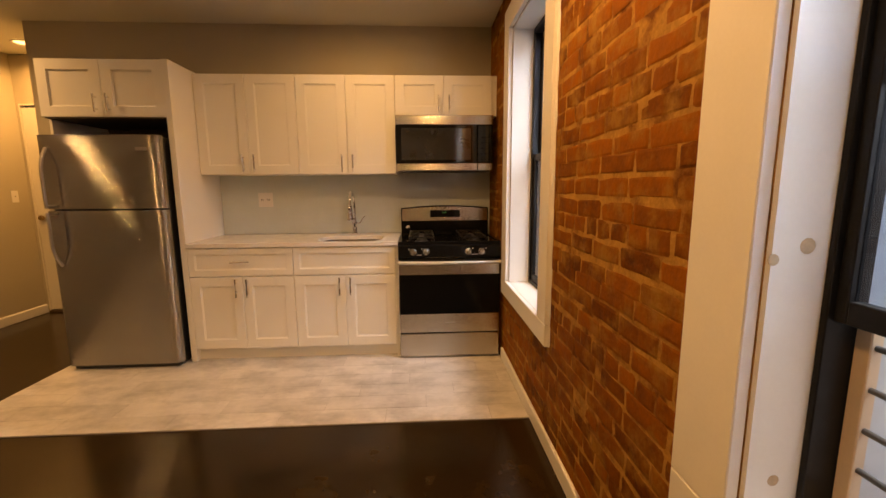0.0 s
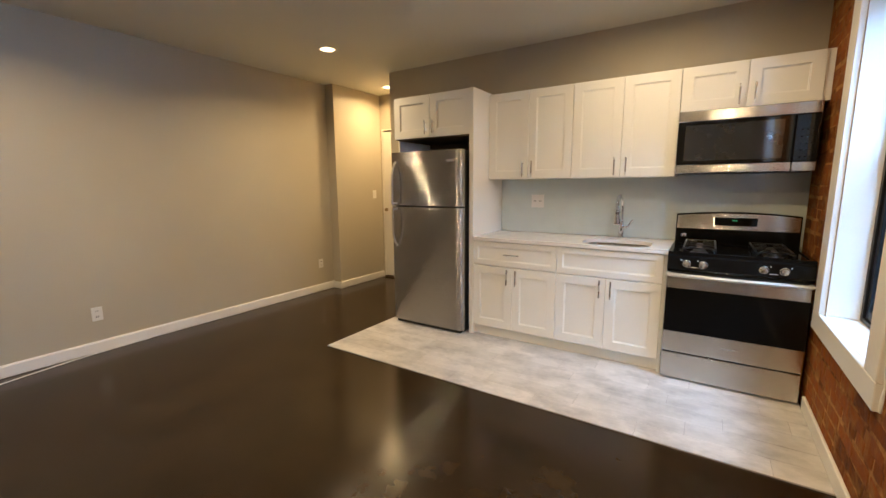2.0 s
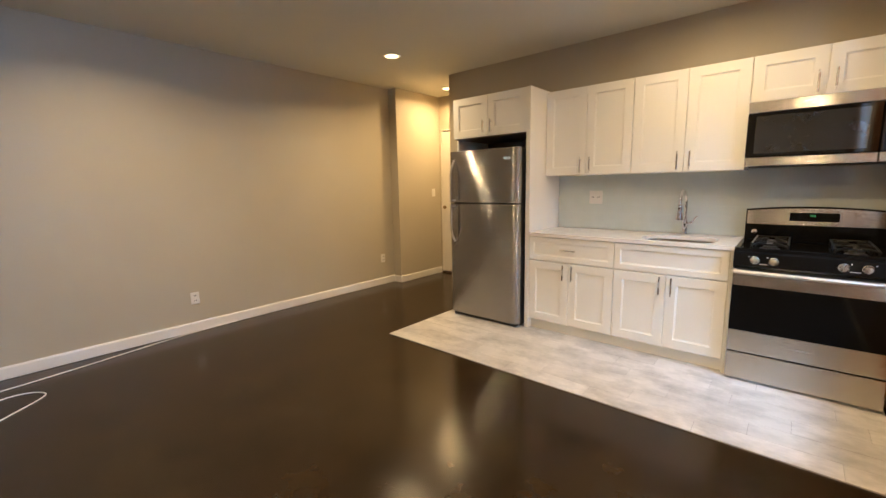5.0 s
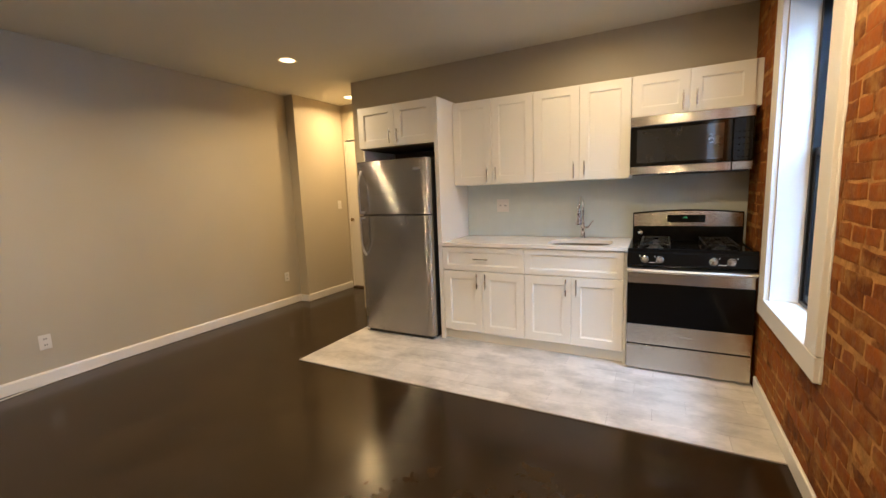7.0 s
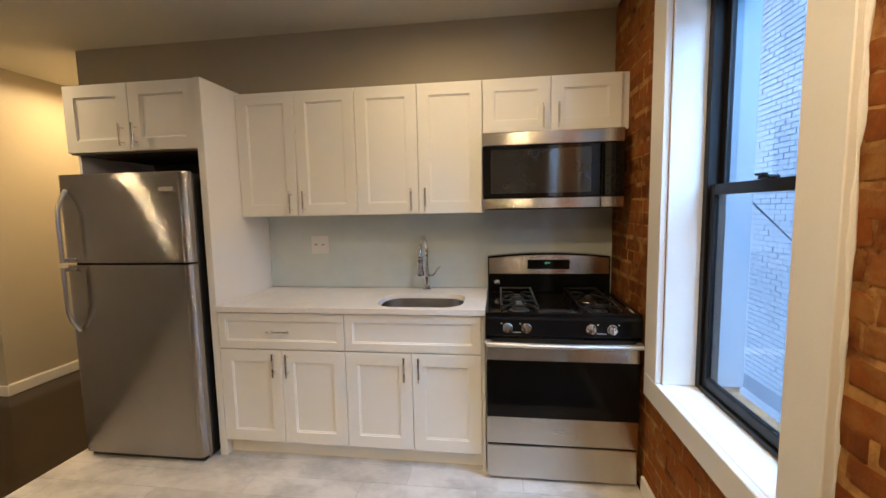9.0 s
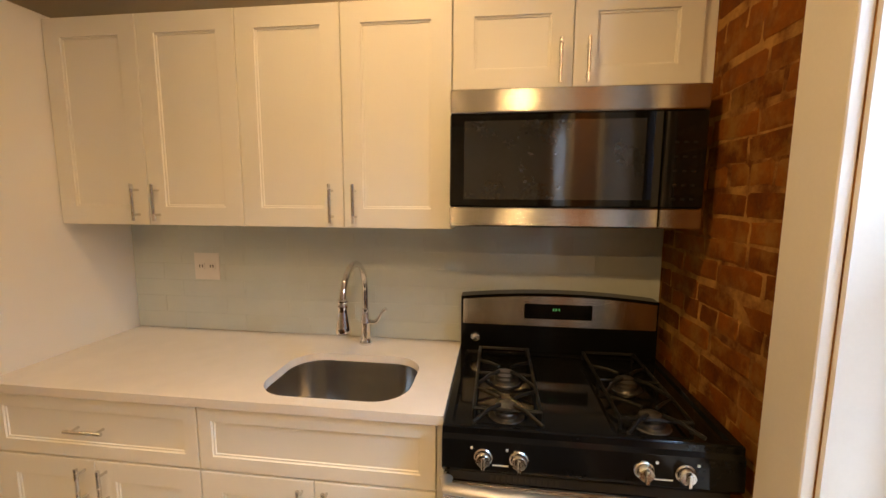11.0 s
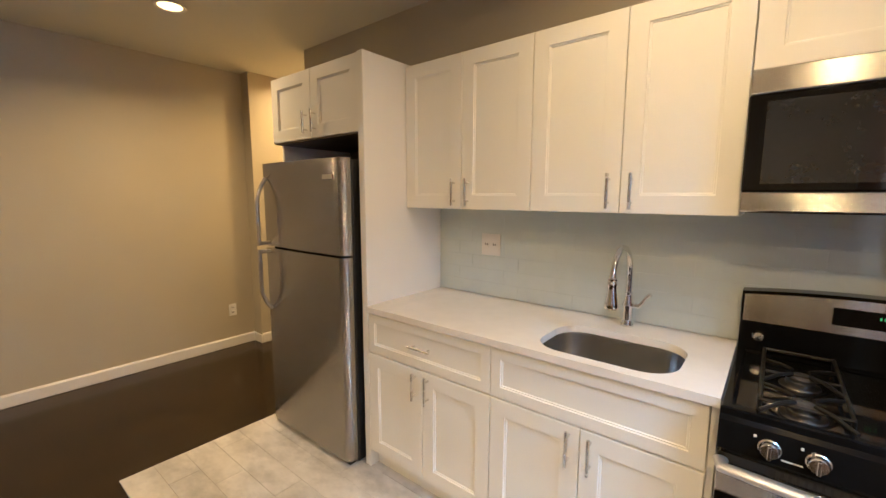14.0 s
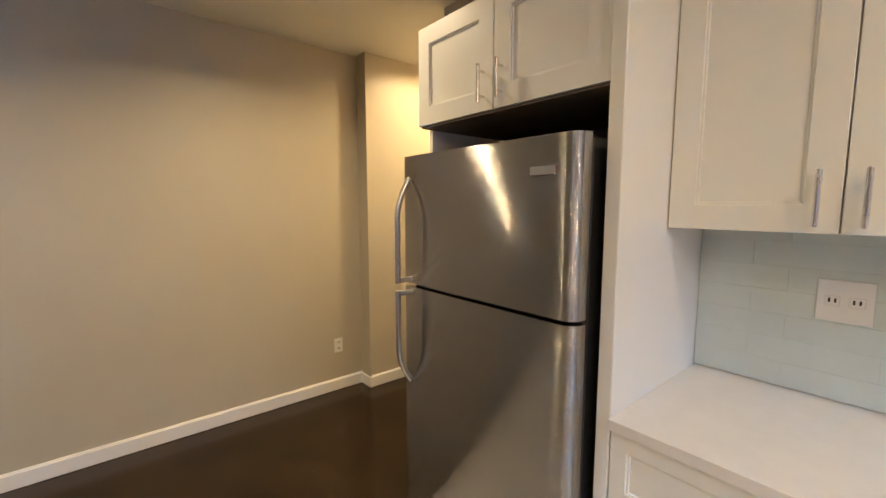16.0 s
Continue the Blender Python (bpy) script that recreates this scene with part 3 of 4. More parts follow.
# ---- faucet ----
FX, FY = -0.257, 3.905
faucet = thing("faucet", (FX, FY, CT), "tall arched chrome pull-down kitchen faucet", "faucet")
part("base", lathe(bmesh.new(), [(0.027, 0.0), (0.027, 0.008), (0.022, 0.014), (0.019, 0.03), (0.021, 0.05), (0.019, 0.075), (0.023, 0.09), (0.023, 0.10), (0.017, 0.112), (0.014, 0.14), (0.016, 0.150), (0.011, 0.158)], (0, 0, 0), "z", 24), M_CHROME, faucet)
arc = [(0, 0, 0.155), (0, 0, 0.20)]
arc += [(0.008 * (a / 180), -0.14 + 0.14 * math.cos(radians(a)), 0.222 + 0.14 * math.sin(radians(a))) for a in range(0, 175, 8)]
arc += [(0.010, -0.281, 0.205)]
part("spout", tube(bmesh.new(), arc, 0.0122, 16), M_CHROME, faucet)
part("spray_head", lathe(bmesh.new(), [(0.013, 0.262), (0.0185, 0.257), (0.0185, 0.250), (0.0155, 0.246), (0.0185, 0.240), (0.0185, 0.234), (0.0165, 0.228), (0.0165, 0.206), (0.020, 0.198), (0.0195, 0.190), (0.023, 0.170), (0.0265, 0.146), (0.0245, 0.140), (0.019, 0.139)], (0.010, -0.281, 0), "z", 20), M_CHROME, faucet)
lever = tube(bmesh.new(), [(0.015, 0, 0.094), (0.048, -0.004, 0.098)], 0.010, 12)
tube(lever, [(0.044, -0.004, 0.096), (0.058, -0.006, 0.115), (0.072, -0.008, 0.140), (0.090, -0.010, 0.156)], [0.009, 0.007, 0.0065, 0.009], 12)
part("lever", lever, M_CHROME, faucet, "chrome side lever")

# ---- microwave ----
mw = thing("microwave", (0.507, BACK, 1.436), "stainless steel and black over-the-range microwave", "microwave")
mx0, mx1, mf = 0.127 - 0.507, 0.889 - 0.507, 3.607 - BACK
part("body", boxed(mx0, mx1, mf + 0.035, -0.004, 0.004, 0.426, 0.003), M_BLACK, mw)
ctrl = 0.767 - 0.507
dr = part("microwave_door", boxed(mx0, ctrl - 0.002, mf, mf + 0.034, 0.062, 0.350, 0.004), M_MWGLASS, mw, "black glass door")
part("door_window", boxed(mx0 + 0.045, ctrl - 0.052, mf - 0.0015, mf - 0.0002, 0.085, 0.328, 0.0005), M_MESHGLASS, dr, "dark grey door window")
part("control_panel", boxed(ctrl + 0.001, mx1, mf, mf + 0.034, 0.062, 0.350, 0.004), M_MWGLASS, mw, "black glass control panel")
for r in range(5):
    for c in range(3):
        part("button_mark", boxed(ctrl + 0.030 + c * 0.026, ctrl + 0.042 + c * 0.026, mf - 0.0008, mf - 0.0002, 0.085 + r * 0.042, 0.092 + r * 0.042), M_MARK, mw, "dim grey button mark")
part("top_strip", boxed(mx0, mx1, mf - 0.002, mf + 0.034, 0.3515, 0.424, 0.004), M_STEEL, mw, "stainless steel strip")
part("bottom_strip", boxed(mx0, ctrl - 0.002, mf - 0.002, mf + 0.034, 0.0, 0.0605, 0.004), M_STEEL, mw, "stainless steel strip")
part("bottom_strip", boxed(ctrl + 0.001, mx1, mf - 0.002, mf + 0.034, 0.0, 0.0605, 0.004), M_STEEL, mw, "stainless steel strip")
part("vent_grille", boxed(mx0 + 0.02, mx1 - 0.02, mf + 0.05, -0.05, -0.004, 0.003, 0.001), M_BLACK, mw)

# ---- stove ----
SX0, SX1, SF = 0.143, 0.905, 3.330
sc = (SX0 + SX1) / 2
hw = (SX1 - SX0) / 2
stove = thing("stove", (sc, BACK, 0), "stainless steel gas stove with black cooktop", "stove")
f = SF - BACK
part("body", boxed(-hw, hw, f + 0.045, -0.02, 0.012, 0.885, 0.003), M_BLACK, stove)
part("drawer", boxed(-hw + 0.002, hw - 0.002, f, f + 0.044, 0.022, 0.205, 0.006, seg=2), M_STEEL, stove, "stainless storage drawer front")
od_ = part("oven_door", boxed(-hw + 0.002, hw - 0.002, f - 0.004, f + 0.044, 0.214, 0.748, 0.006, seg=2), M_STEEL, stove, "stainless oven door")
part("oven_window", boxed(-hw + 0.004, hw - 0.004, f - 0.007, f - 0.0042, 0.360, 0.664, 0.001), M_BLACKGLASS, od_, "wide black glass oven window")
pts = [(-hw + 0.012, f - 0.012, 0.762)] + [(x * (hw - 0.012), f - 0.052 - 0.018 * math.cos(x * math.pi / 2), 0.764) for x in [-0.985 + 0.0985 * 2 * k for k in range(11)]] + [(hw - 0.012, f - 0.012, 0.762)]
part("oven_handle", tube(bmesh.new(), pts, 0.013, 14, flat=1.5), M_BAR, od_, "broad bowed satin metal handle")
part("vent_slot", boxed(-hw + 0.02, hw - 0.02, f + 0.004, f + 0.04, 0.750, 0.777, 0.001), M_BLACK, stove)
bm = bmesh.new()
prof = [(f + 0.004, 0.778), (f - 0.018, 0.800), (f - 0.012, 0.880), (f + 0.0, 0.898), (f + 0.06, 0.9), (f + 0.06, 0.778)]
va = [bm.verts.new((-hw, y, z)) for y, z in prof]
vb = [bm.verts.new((hw, y, z)) for y, z in prof]
for k in range(len(prof)):
    bm.faces.new((va[k], va[(k + 1) % len(prof)], vb[(k + 1) % len(prof)], vb[k]))
bm.faces.new(va[::-1])
bm.faces.new(vb)
panel_ = part("control_panel", bm, M_ENAMEL, stove, "black enamel control panel")
for kx in (0.255, 0.349, 0.664, 0.763):
    kb = lathe(bmesh.new(), [(0.025, 0.0), (0.025, -0.006), (0.022, -0.009), (0.021, -0.020), (0.018, -0.024), (0.004, -0.025)], (kx - sc, f - 0.0145, 0.838), "y", 20)
    box(kb, kx - sc - 0.004, kx - sc + 0.004, f - 0.050, f - 0.038, 0.820, 0.856, 0.0015)
    part("knob", kb, M_NICKEL, panel_, "silver burner knob")
    mo = 0.028 if kx > sc else -0.034
    part("mark", boxed(kx - sc + mo, kx - sc + mo + 0.006, f - 0.0175, f - 0.0150, 0.858, 0.864), M_PLATE, panel_, "small white printed mark")
for a, b in ((0.280, 0.322), (0.690, 0.735)):
    part("mark", boxed(a - sc, b - sc, f - 0.0185, f - 0.0160, 0.815, 0.818), M_PLATE, panel_, "thin printed line")
part("maker_mark", boxed(-0.035, 0.035, f - 0.0050, f - 0.0043, 0.288, 0.293), M_SATIN, od_, "faint grey bar")
for k in range(12):
    part("vent_slit", boxed(-0.250 + k * 0.016, -0.241 + k * 0.016, f + 0.0025, f + 0.0042, 0.756, 0.772), M_SLOT, stove)
# cooktop with a raised rim
top = bmesh.new()
loops = []
for inset, z in ((0.0, 0.886), (0.0, 0.910), (0.004, 0.914), (0.024, 0.914), (0.032, 0.905)):
    loops.append([top.verts.new(p) for p in ((-hw + inset, f - 0.004 + inset, z), (hw - inset, f - 0.004 + inset, z), (hw - inset, -0.075 - inset, z), (-hw + inset, -0.075 - inset, z))])
for a, b in zip(loops, loops[1:]):
    for k in range(4):
        top.faces.new((a[k], a[(k + 1) % 4], b[(k + 1) % 4], b[k]))
top.faces.new(loops[0][::-1])
top.faces.new(loops[-1])
part("cooktop", top, M_ENAMEL, stove, "black enamel cooktop")
for bx in (0.318 - sc, 0.713 - sc):
    for by in (3.415 - BACK, 3.640 - BACK):
        part("burner", lathe(bmesh.new(), [(0.052, 0.904), (0.050, 0.909), (0.036, 0.911), (0.036, 0.921), (0.030, 0.926), (0.006, 0.927)], (bx, by, 0), "z", 24), M_BURNER, stove, "round grey burner head")
        part("burner_cap", lathe(bmesh.new(), [(0.030, 0.9275), (0.034, 0.929), (0.034, 0.933), (0.028, 0.938), (0.006, 0.940)], (bx, by, 0), "z", 24), M_CAP, stove, "grey domed burner cap")
    gr = bmesh.new()
    gx0, gx1, gy0, gy1, gz = bx - 0.092, bx + 0.092, f + 0.055, -0.125, 0.946
    for x in (gx0, gx1):
        tube(gr, [(x, gy0, gz - 0.01), (x, gy1, gz - 0.01)], 0.0054, 8)
        for y in (gy0, (gy0 + gy1) / 2, gy1):
            tube(gr, [(x, y, 0.905), (x, y, gz - 0.01)], 0.0054, 8)
    for y in (gy0, gy1, (gy0 + gy1) / 2):
        tube(gr, [(gx0, y, gz - 0.01), (gx1, y, gz - 0.01)], 0.0054, 8)
    for by in (3.415 - BACK, 3.640 - BACK):
        for a in range(4):
            ca, sa = math.cos(radians(45 + 90 * a)), math.sin(radians(45 + 90 * a))
            ex, ey = bx + 0.092 * (1 if ca > 0 else -1), by + 0.10 * (1 if sa > 0 else -1)
            tube(gr, [(ex, ey, gz - 0.012), (bx + 0.07 * ca, by + 0.07 * sa, gz), (bx + 0.028 * ca, by + 0.028 * sa, gz)], 0.0054, 8)
    part("grate", gr, M_IRON, stove, "black cast iron pan grate")


# back guard with an arched top
def arched(bm, x0, x1, z0, z1, rise, ya, yb, n=16):
    rows_ = []
    for k in range(n + 1):
        u = k / n
        zt = z1 + rise * (1 - (2 * u - 1) ** 2)
        x = x0 + u * (x1 - x0)
        rows_.append([bm.verts.new(p) for p in ((x, ya, z0), (x, ya, zt), (x, yb, zt), (x, yb, z0))])
    for a, b in zip(rows_, rows_[1:]):
        for k in range(4):
            bm.faces.new((a[k], a[(k + 1) % 4], b[(k + 1) % 4], b[k]))
    bm.faces.new(rows_[0][::-1])
    bm.faces.new(rows_[-1])
    return bm


gf = 3.905 - BACK
bg = part("back_guard", arched(bmesh.new(), -hw + 0.002, hw - 0.002, 0.90, 1.132, 0.022, gf, -0.014), M_ENAMEL, stove, "black back guard with an arched top")
part("steel_face", arched(bmesh.new(), -hw + 0.010, hw - 0.010, 1.022, 1.122, 0.021, gf - 0.006, gf - 0.0004), M_STEEL, bg, "brushed steel face")
part("display", boxed(-0.128, 0.132, gf - 0.0095, gf - 0.0065, 1.052, 1.112, 0.001), M_BLACKGLASS, bg, "black clock display")
dg = boxed(-0.018, -0.013, gf - 0.0105, gf - 0.0097, 1.087, 1.096)
box(dg, -0.008, -0.003, gf - 0.0105, gf - 0.0097, 1.087, 1.096)
box(dg, 0.004, 0.009, gf - 0.0105, gf - 0.0097, 1.087, 1.096)
part("digits", dg, M_GREEN, bg, "dim green clock digits")
part("oven_knob", lathe(bmesh.new(), [(0.020, 0.0), (0.020, -0.006), (0.016, -0.018), (0.004, -0.02)], (0.205 - sc, gf - 0.001, 0.968), "y", 18), M_NICKEL, bg, "small silver knob")

# ---- fridge ----
RX0, RX1, RF = -2.256, -1.458, 3.284
fridge = thing("fridge", ((RX0 + RX1) / 2, BACK - 0.03, 0), "brushed stainless top-freezer fridge with black sides", "fridge")
rc, rb = (RX0 + RX1) / 2, BACK - 0.03
rw = (RX1 - RX0) / 2
part("cabinet_body", boxed(-rw + 0.012, rw - 0.006, RF - rb + 0.075, -0.02, 0.02, 1.668, 0.006), M_BLACK, fridge, "black fridge body")


def bowed_door(z0, z1):
    """A door skin whose face bows forward a little and rounds off at its edges."""
    bm = bmesh.new()
    n = 18
    y0, y1 = RF - rb, RF - rb + 0.060
    # a nearly flat face between two rounded steel corners
    cw, cd, m = 0.040, 0.046, 8
    side = [(-rw + cw * (1 - math.sin(a)), y0 + 0.003 + cd * (1 - math.cos(a))) for a in (radians(90 - 90 * k / m) for k in range(m + 1))]
    face = [(u * (rw - cw), y0 + 0.003 * u * u) for u in (-1 + 2 * k / n for k in range(n + 1))]
    xs = side + face[1:-1] + [(-x, y) for x, y in reversed(side)]
    n = len(xs) - 1
    lo = [bm.verts.new((x, y, z0)) for x, y in xs] + [bm.verts.new((rw, y1, z0)), bm.verts.new((-rw, y1, z0))]
    hi = [bm.verts.new((x, y, z1)) for x, y in xs] + [bm.verts.new((rw, y1, z1)), bm.verts.new((-rw, y1, z1))]
    for k in range(len(lo)):
        q = bm.faces.new((lo[k], lo[(k + 1) % len(lo)], hi[(k + 1) % len(lo)], hi[k]))
        q.smooth = k < n
    bm.faces.new(lo[::-1])
    bm.faces.new(hi)
    return bm


def bow_handle(z0, z1, tail):
    """A long bar by the door's edge; tail: the end that curves back to the door."""
    y = RF - rb
    x = -rw + 0.075
    zs = [z0 + (z1 - z0) * k / 14 for k in range(15)]
    pts = []
    for z in zs:
        u = (z - z0) / (z1 - z0) if tail == "top" else (z1 - z) / (z1 - z0)
        out = 0.064 if u < 0.60 else 0.064 - 0.058 * ((u - 0.60) / 0.40) ** 2
        pts.append((x, y - out, z))
    bm = tube(bmesh.new(), pts, 0.0112, 12, flat=0.85)
    zc = z0 if tail == "top" else z1
    dz = 0.012 if tail == "top" else -0.012
    tube(bm, [(x, y + 0.004, zc + dz), (x, y - 0.060, zc + dz)], 0.010, 10)
    return bm


d1 = part("freezer_door", bowed_door(1.178, 1.674), M_FRIDGE, fridge)
part("door_handle", bow_handle(1.186, 1.588, "top"), M_SATIN, d1, "long curved satin handle")
part("badge", boxed(0.248, 0.332, RF - rb - 0.0040, RF - rb + 0.004, 1.567, 1.593, 0.0015), M_CHROME, d1, "plain chrome badge")
part("door_liner", boxed(-rw + 0.004, rw - 0.003, RF - rb + 0.0605, RF - rb + 0.066, 1.180, 1.672, 0.003), M_BLACK, d1, "black door edge")
d2 = part("fridge_door", bowed_door(0.045, 1.166), M_FRIDGE, fridge)
part("door_handle", bow_handle(0.786, 1.158, "bottom"), M_SATIN, d2, "long curved satin handle")
part("door_liner", boxed(-rw + 0.004, rw - 0.003, RF - rb + 0.0605, RF - rb + 0.066, 0.047, 1.164, 0.003), M_BLACK, d2, "black door edge")
part("gasket", boxed(-rw + 0.014, rw - 0.012, RF - rb + 0.0665, RF - rb + 0.0745, 0.045, 1.665), M_GASKET, fridge)
part("kick_grille", boxed(-rw + 0.03, rw - 0.03, RF - rb + 0.03, RF - rb + 0.074, 0.008, 0.040, 0.003), M_BLACK, fridge, "black kick grille")


# ---- outlets and switches ----
def outlet(at, turn, label, w, h, slots):
    ob = thing("wall_outlet", (0, 0, 0), label, "outlet")
    ob.matrix_world = pose(*at, 0, 0, turn)
    part("plate", boxed(-w / 2, w / 2, -0.006, -0.0005, -h / 2, h / 2, 0.002, seg=2), M_PLATE, ob)
    for sx, sz in slots:
        part("socket", boxed(sx - 0.017, sx + 0.017, -0.0085, -0.0062, sz - 0.015, sz + 0.015, 0.002), M_PLATE, ob)
        part("slot", boxed(sx - 0.009, sx - 0.004, -0.0095, -0.0087, sz - 0.005, sz + 0.008), M_SLOT, ob)
        part("slot", boxed(sx + 0.004, sx + 0.009, -0.0095, -0.0087, sz - 0.005, sz + 0.008), M_SLOT, ob)
    return ob


outlet((-1.022, BACK - 0.009, 1.211), 0, "white double socket plate on the tiled backsplash", 0.122, 0.122, [(-0.026, 0.0), (0.026, 0.0)])
outlet((LEFT, 3.757, 0.366), 90, "white wall outlet above the baseboard near the hallway", 0.072, 0.115, [(0, 0.024), (0, -0.024)])
outlet((LEFT, 1.390, 0.325), 90, "white wall outlet low on the long wall", 0.075, 0.115, [(0, 0.024), (0, -0.024)])
sw = thing("light_switch", (0, 0, 0), "white light switch on the hallway wall", "switch")
sw.matrix_world = pose(HALL_L, 4.68, 1.245, 0, 0, 90)
part("plate", boxed(-0.036, 0.036, -0.006, -0.0005, -0.058, 0.058, 0.002, seg=2), M_PLATE, sw)
part("toggle", boxed(-0.005, 0.005, -0.018, -0.0062, -0.004, 0.012, 0.002), M_PLATE, sw)

# ---- white cable on the floor ----
cable = thing("cable", (-3.6, 0.2, 0), "thin white cable lying loose along the baseboard", "cable")
pts = [(-3.845, 1.75), (-3.835, 1.40), (-3.80, 1.10), (-3.73, 0.75), (-3.66, 0.40), (-3.61, 0.05), (-3.62, -0.35), (-3.50, -0.62), (-3.30, -0.55), (-3.36, -0.20), (-3.44, 0.08),
       (-3.41, 0.20), (-3.32, 0.26), (-3.24, 0.22), (-3.13, 0.10), (-3.02, -0.03), (-2.93, -0.20), (-2.92, -0.50), (-3.05, -0.85)]
cur = []
for k in range(len(pts) - 1):
    p0, p1, p2, p3 = (Vector((*pts[min(max(k + j, 0), len(pts) - 1)], 0)) for j in (-1, 0, 1, 2))
    for s in range(6):
        u = s / 6
        p = 0.5 * (2 * p1 + (p2 - p0) * u + (2 * p0 - 5 * p1 + 4 * p2 - p3) * u * u + (3 * p1 - p0 - 3 * p2 + p3) * u ** 3)
        cur.append((p.x + 3.6, p.y - 0.2, 0.005))
part("sheath", tube(bmesh.new(), cur, 0.0045, 8), M_CABLE, cable)

# ---- outside ----
structure("ground", boxed(OUTER, 60, -40, 60, -4.2, -4.0), M_YARD, "grey concrete yard far below the windows", "ground")
house = thing("apartment_building", (4.2, 3.0, -4.0), "pale grey brick apartment building across the narrow yard", "building")
part("wall", boxed(0, 0.4, -14, 14, 0.001, 13.0), M_FACADEJ, house)
rng = random.Random(4)
verts, faces = [], []
for r in range(78):
    z = 2.7 + r * 0.078
    y = -3.6 + (0.11 if r % 2 else 0)
    while y < 8.0:
        dx, n0 = -0.012 - rng.uniform(0.0, 0.008), len(verts)
        verts += [(x, yy, zz) for x in (dx, -0.001) for yy in (y, y + 0.208) for zz in (z, z + 0.066)]
        faces += [tuple(n0 + k for k in q) for q in ((0, 1, 3, 2), (0, 2, 6, 4), (1, 5, 7, 3), (0, 4, 5, 1), (2, 3, 7, 6))]
        y += 0.22
me = bpy.data.meshes.new("brick_courses")
me.from_pydata(verts, [], faces)
me.materials.append(M_FACADE)
courses = new("brick_courses", me)
courses.parent = house
tagged(courses, kind="stuff")
part("drainpipe", tube(bmesh.new(), [(-0.09, 2.6, 0.2), (-0.09, 2.6, 12.9)], 0.05, 12), M_PIPE, house, "grey drainpipe")
wire = thing("overhead_wire", (2.2, 5.1, 2.4), "dark slanting wire strung across the yard", "wire")
part("strand", tube(bmesh.new(), [(-0.93, -0.95, 2.0), (-0.35, -0.45, 1.15), (0, -0.16, 0.34), (0, 0.15, -0.33), (0.6, 0.75, -0.95), (1.99, 1.9, -1.7)], 0.009, 8), M_PIPE, wire)

# ---- pieces: backsplash tiles ----
rng = random.Random(7)
splash = structure("backsplash", boxed(-1.397, MORTAR - 0.001, BACK - 0.0068, BACK, CT + 0.002, 1.50), M_SPLASHG, "pale green glass tile backsplash", "backsplash")
TL, TH = 0.305, 0.0765
shared = {}
for r in range(8):
    z0 = CT + 0.003 + r * TH
    z1 = min(z0 + TH - 0.0008, 1.499)
    if z1 - z0 < 0.02:
        continue
    x = -1.396 - (TL / 2 if r % 2 else 0.06)
    while x < MORTAR - 0.01:
        a, b = max(x, -1.396), min(x + TL - 0.0008, MORTAR - 0.003)
        x += TL
        if b - a < 0.015:
            continue
        key = (round(b - a, 4), round(z1 - z0, 4))
        if key not in shared:
            bb = boxed(0, b - a, 0, 0.005, 0, z1 - z0, 0.0004)
            me = bpy.data.meshes.new("tile")
            bb.to_mesh(me)
            bb.free()
            me.materials.append(M_SPLASH)
            shared[key] = me
        t = new("tile", shared[key])
        t.matrix_world = pose(a, BACK - 0.0082 + rng.uniform(-0.0003, 0.0003), z0, rng.uniform(-0.15, 0.15), 0, rng.uniform(-0.12, 0.12))
        t.parent = splash

# ---- pieces: plank tiles on the kitchen floor ----
bed = structure("kitchen_floor", boxed(TILE_X0, BRICK - 0.016, TILE_Y0, BACK, 0.0005, 0.006), M_GROUT, "whitewashed wood-look plank tile floor", "floor")
shared = {}
PL, PW = 0.605, 0.152
r = 0
y = TILE_Y0 + 0.001
while y < BACK - 0.02:
    y1 = min(y + PW - 0.002, BACK - 0.002)
    x = TILE_X0 + 0.001 - (0.0, 0.37, 0.19, 0.48)[r % 4]
    while x < BRICK - 0.03:
        a, b = max(x, TILE_X0 + 0.001), min(x + PL - 0.002, BRICK - 0.018)
        x += PL
        if b - a < 0.03:
            continue
        key = (round(b - a, 4), round(y1 - y, 4))
        if key not in shared:
            bb = boxed(0, b - a, 0, y1 - y, 0, 0.0065, 0.0008)
            me = bpy.data.meshes.new("plank_tile")
            bb.to_mesh(me)
            bb.free()
            me.materials.append(M_TILE)
            shared[key] = me
        t = new("plank_tile", shared[key])
        t.location = (a, y, 0.0015 + rng.uniform(0, 0.0005))
        t.parent = bed
    y += PW
    r += 1

# ---- pieces: bricks ----
rng = random.Random(11)
CH, BL = 0.0705, 0.213


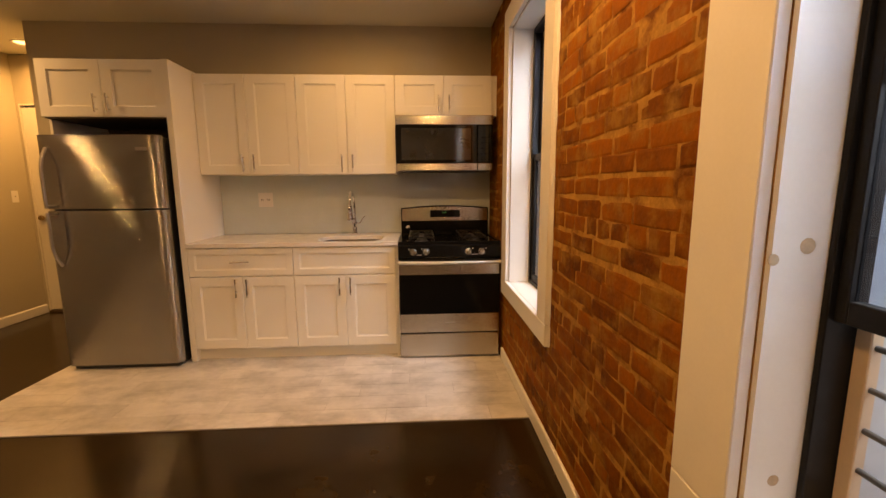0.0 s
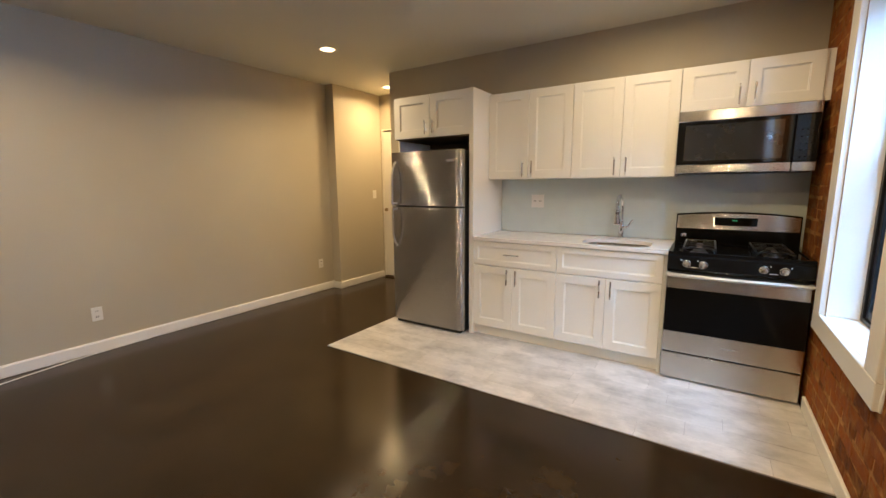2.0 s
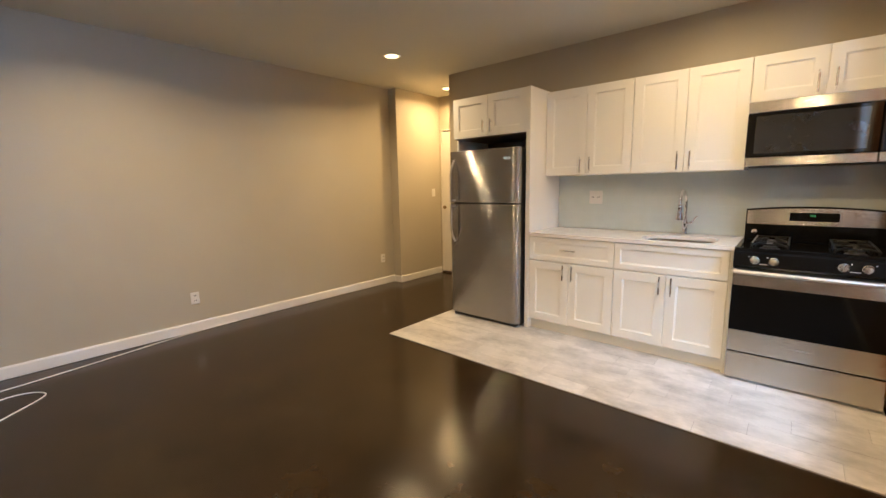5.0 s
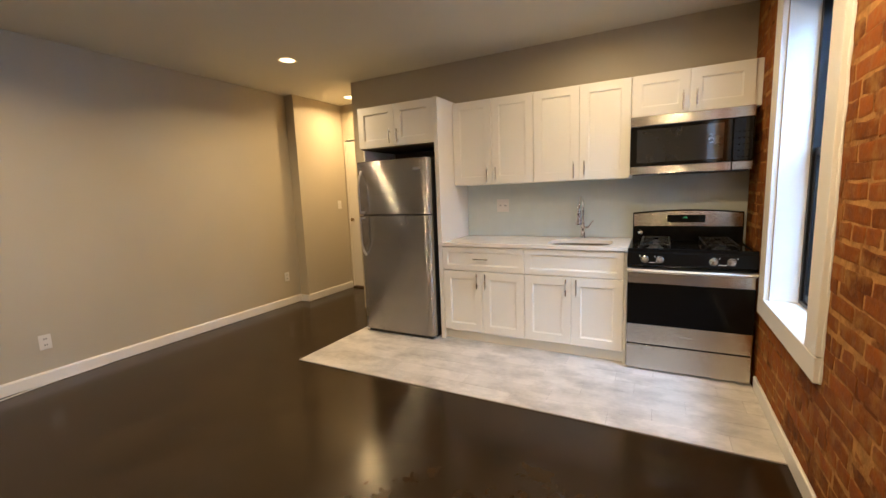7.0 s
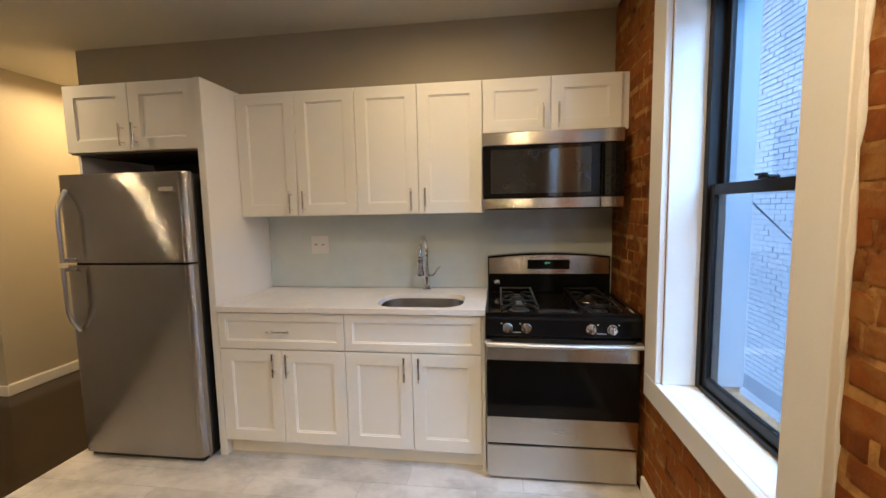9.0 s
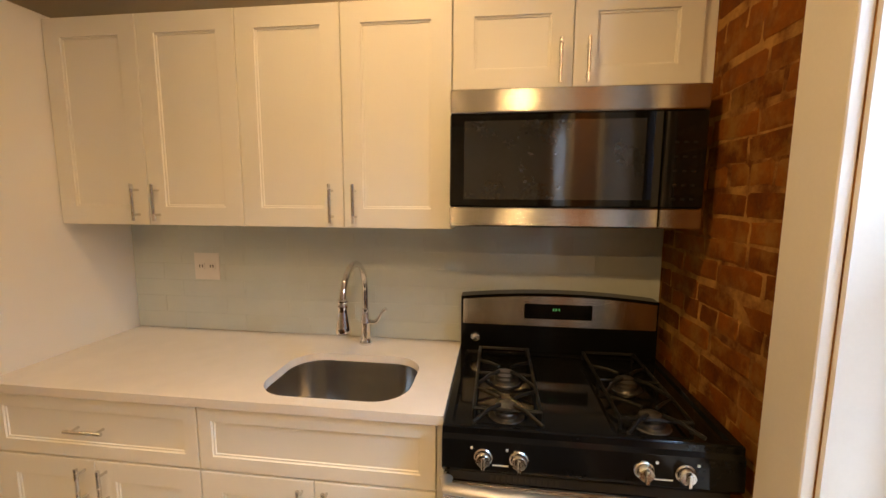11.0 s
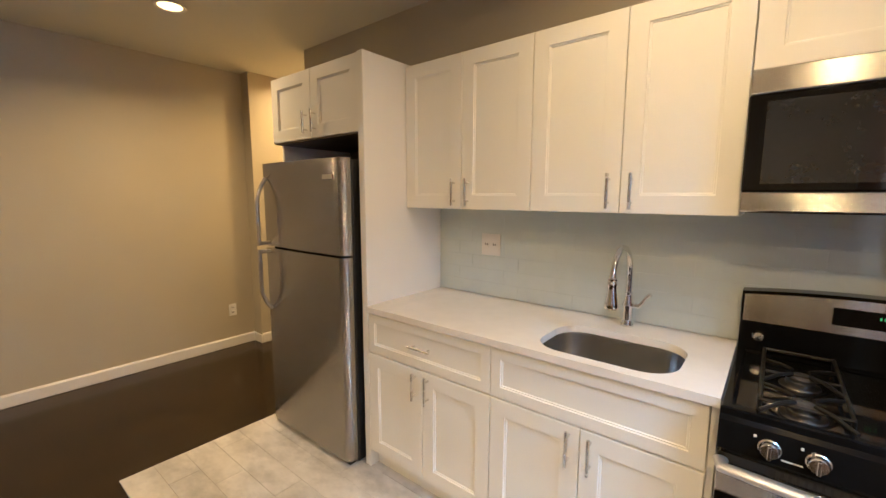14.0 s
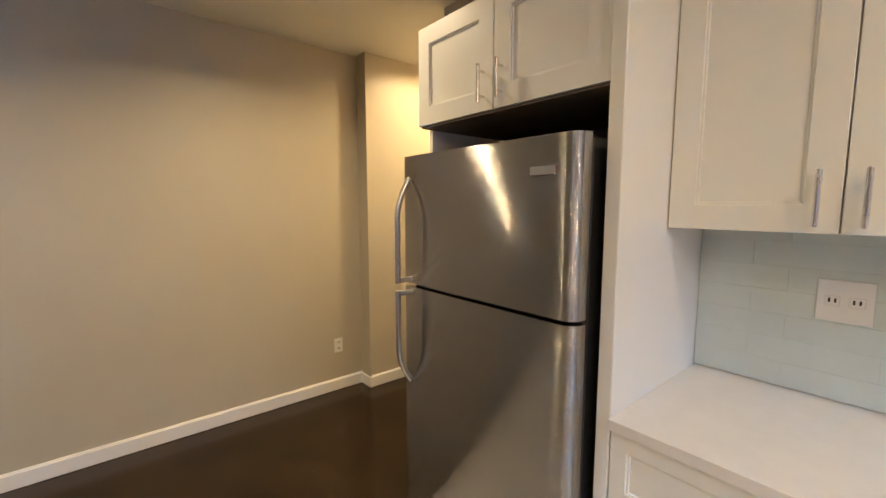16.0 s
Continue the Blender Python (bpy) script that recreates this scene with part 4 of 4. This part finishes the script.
def brick_mesh(length, height, seed):
    """A worn brick: a bevelled box with jittered corners, facing -x."""
    rn = random.Random(seed)
    bb = bmesh.new()
    us = [0.0, 0.009, length * rn.uniform(0.42, 0.58), length - 0.009, length]
    vs_ = [0.0, 0.008, height - 0.008, height]
    n = len(us) - 1
    grid = []
    for i, u in enumerate(us):
        row = []
        for j, v in enumerate(vs_):
            edge = (i in (0, n)) + (j in (0, 3))
            out = edge > 0
            yy = u + (rn.uniform(-0.0045, 0.0045) if out else rn.uniform(-0.003, 0.003))
            zz = v + (rn.uniform(-0.0045, 0.0045) if out else rn.uniform(-0.002, 0.002))
            xx = (0.0, 0.0010, 0.0017)[edge] + rn.uniform(-0.0006, 0.0006)
            row.append(bb.verts.new((xx, yy, zz)))
        grid.append(row)
    for i in range(n):
        for j in range(3):
            bb.faces.new((grid[i][j], grid[i][j + 1], grid[i + 1][j + 1], grid[i + 1][j]))
    rim = [grid[i][0] for i in range(n + 1)] + [grid[n][1], grid[n][2]] + [grid[i][3] for i in range(n, -1, -1)] + [grid[0][2], grid[0][1]]
    back = [bb.verts.new((0.03, min(max(v.co.y, -0.002), length + 0.002), v.co.z)) for v in rim]
    for k in range(len(rim)):
        bb.faces.new((rim[k], back[k], back[(k + 1) % len(rim)], rim[(k + 1) % len(rim)]))
    bmesh.ops.recalc_face_normals(bb, faces=bb.faces[:])
    return bb


def spans(z0, z1):
    """Free stretches of the course between the casings."""
    out, at = [], REAR + 0.01
    for wy0, wy1 in sorted(WINDOWS):
        if z1 > W_Z0 - 0.105 and z0 < W_Z1 + TW - 0.005:
            out.append((at, wy0 - TW + 0.006))
            at = wy1 + TW - 0.006
    out.append((at, BACK - 0.004))
    return out


shared, rest, count = {}, bmesh.new(), 0
for r in range(int(CEIL / CH)):
    z0 = 0.004 + r * CH
    if z0 + CH > CEIL:
        break
    header = r % 6 == 4
    bl = BL / 2 if header else BL
    for s0, s1 in spans(z0, z0 + CH):
        y = s0 - rng.uniform(0, bl * 0.7)
        while y < s1 - 0.03:
            ln = bl * rng.uniform(0.94, 1.06)
            a, b = max(y, s0), min(y + ln - 0.011, s1)
            y += ln
            if b - a < 0.035:
                continue
            key = (round((b - a) * 50) / 50, rng.randrange(4))
            near = (1.1 < a < 2.5 and z0 < 2.45) or (a > 3.2 and 0.85 < z0 < 2.1)
            hh = CH - rng.uniform(0.008, 0.014)
            z0 += rng.uniform(-0.0025, 0.0025)
            x = BRICK + rng.uniform(-0.0012, 0.0002)
            if near and count < 300:
                if key not in shared:
                    bb = brick_mesh(key[0], CH - 0.011, hash(key) % 1000)
                    me = bpy.data.meshes.new("brick")
                    bb.to_mesh(me)
                    bb.free()
                    me.materials.append(M_BRICK)
                    shared[key] = me
                ob = new("brick", shared[key])
                sy = min((b - a) / key[0], 1.03)
                ob.matrix_world = pose(x, a, z0, rng.uniform(-1.2, 1.2), 0, rng.uniform(-0.35, 0.35)) @ Matrix.Diagonal((1, sy, 1, 1))
                ob.parent = wall_brick
                count += 1
            else:
                bb = brick_mesh(b - a, hh, rng.randrange(1000))
                vs = [rest.verts.new(v.co + Vector((x, a, z0))) for v in bb.verts]
                bb.verts.index_update()
                for q in bb.faces:
                    rest.faces.new([vs[v.index] for v in q.verts])
                bb.free()
tagged(part("bricks", rest, M_BRICK, wall_brick), kind="stuff")
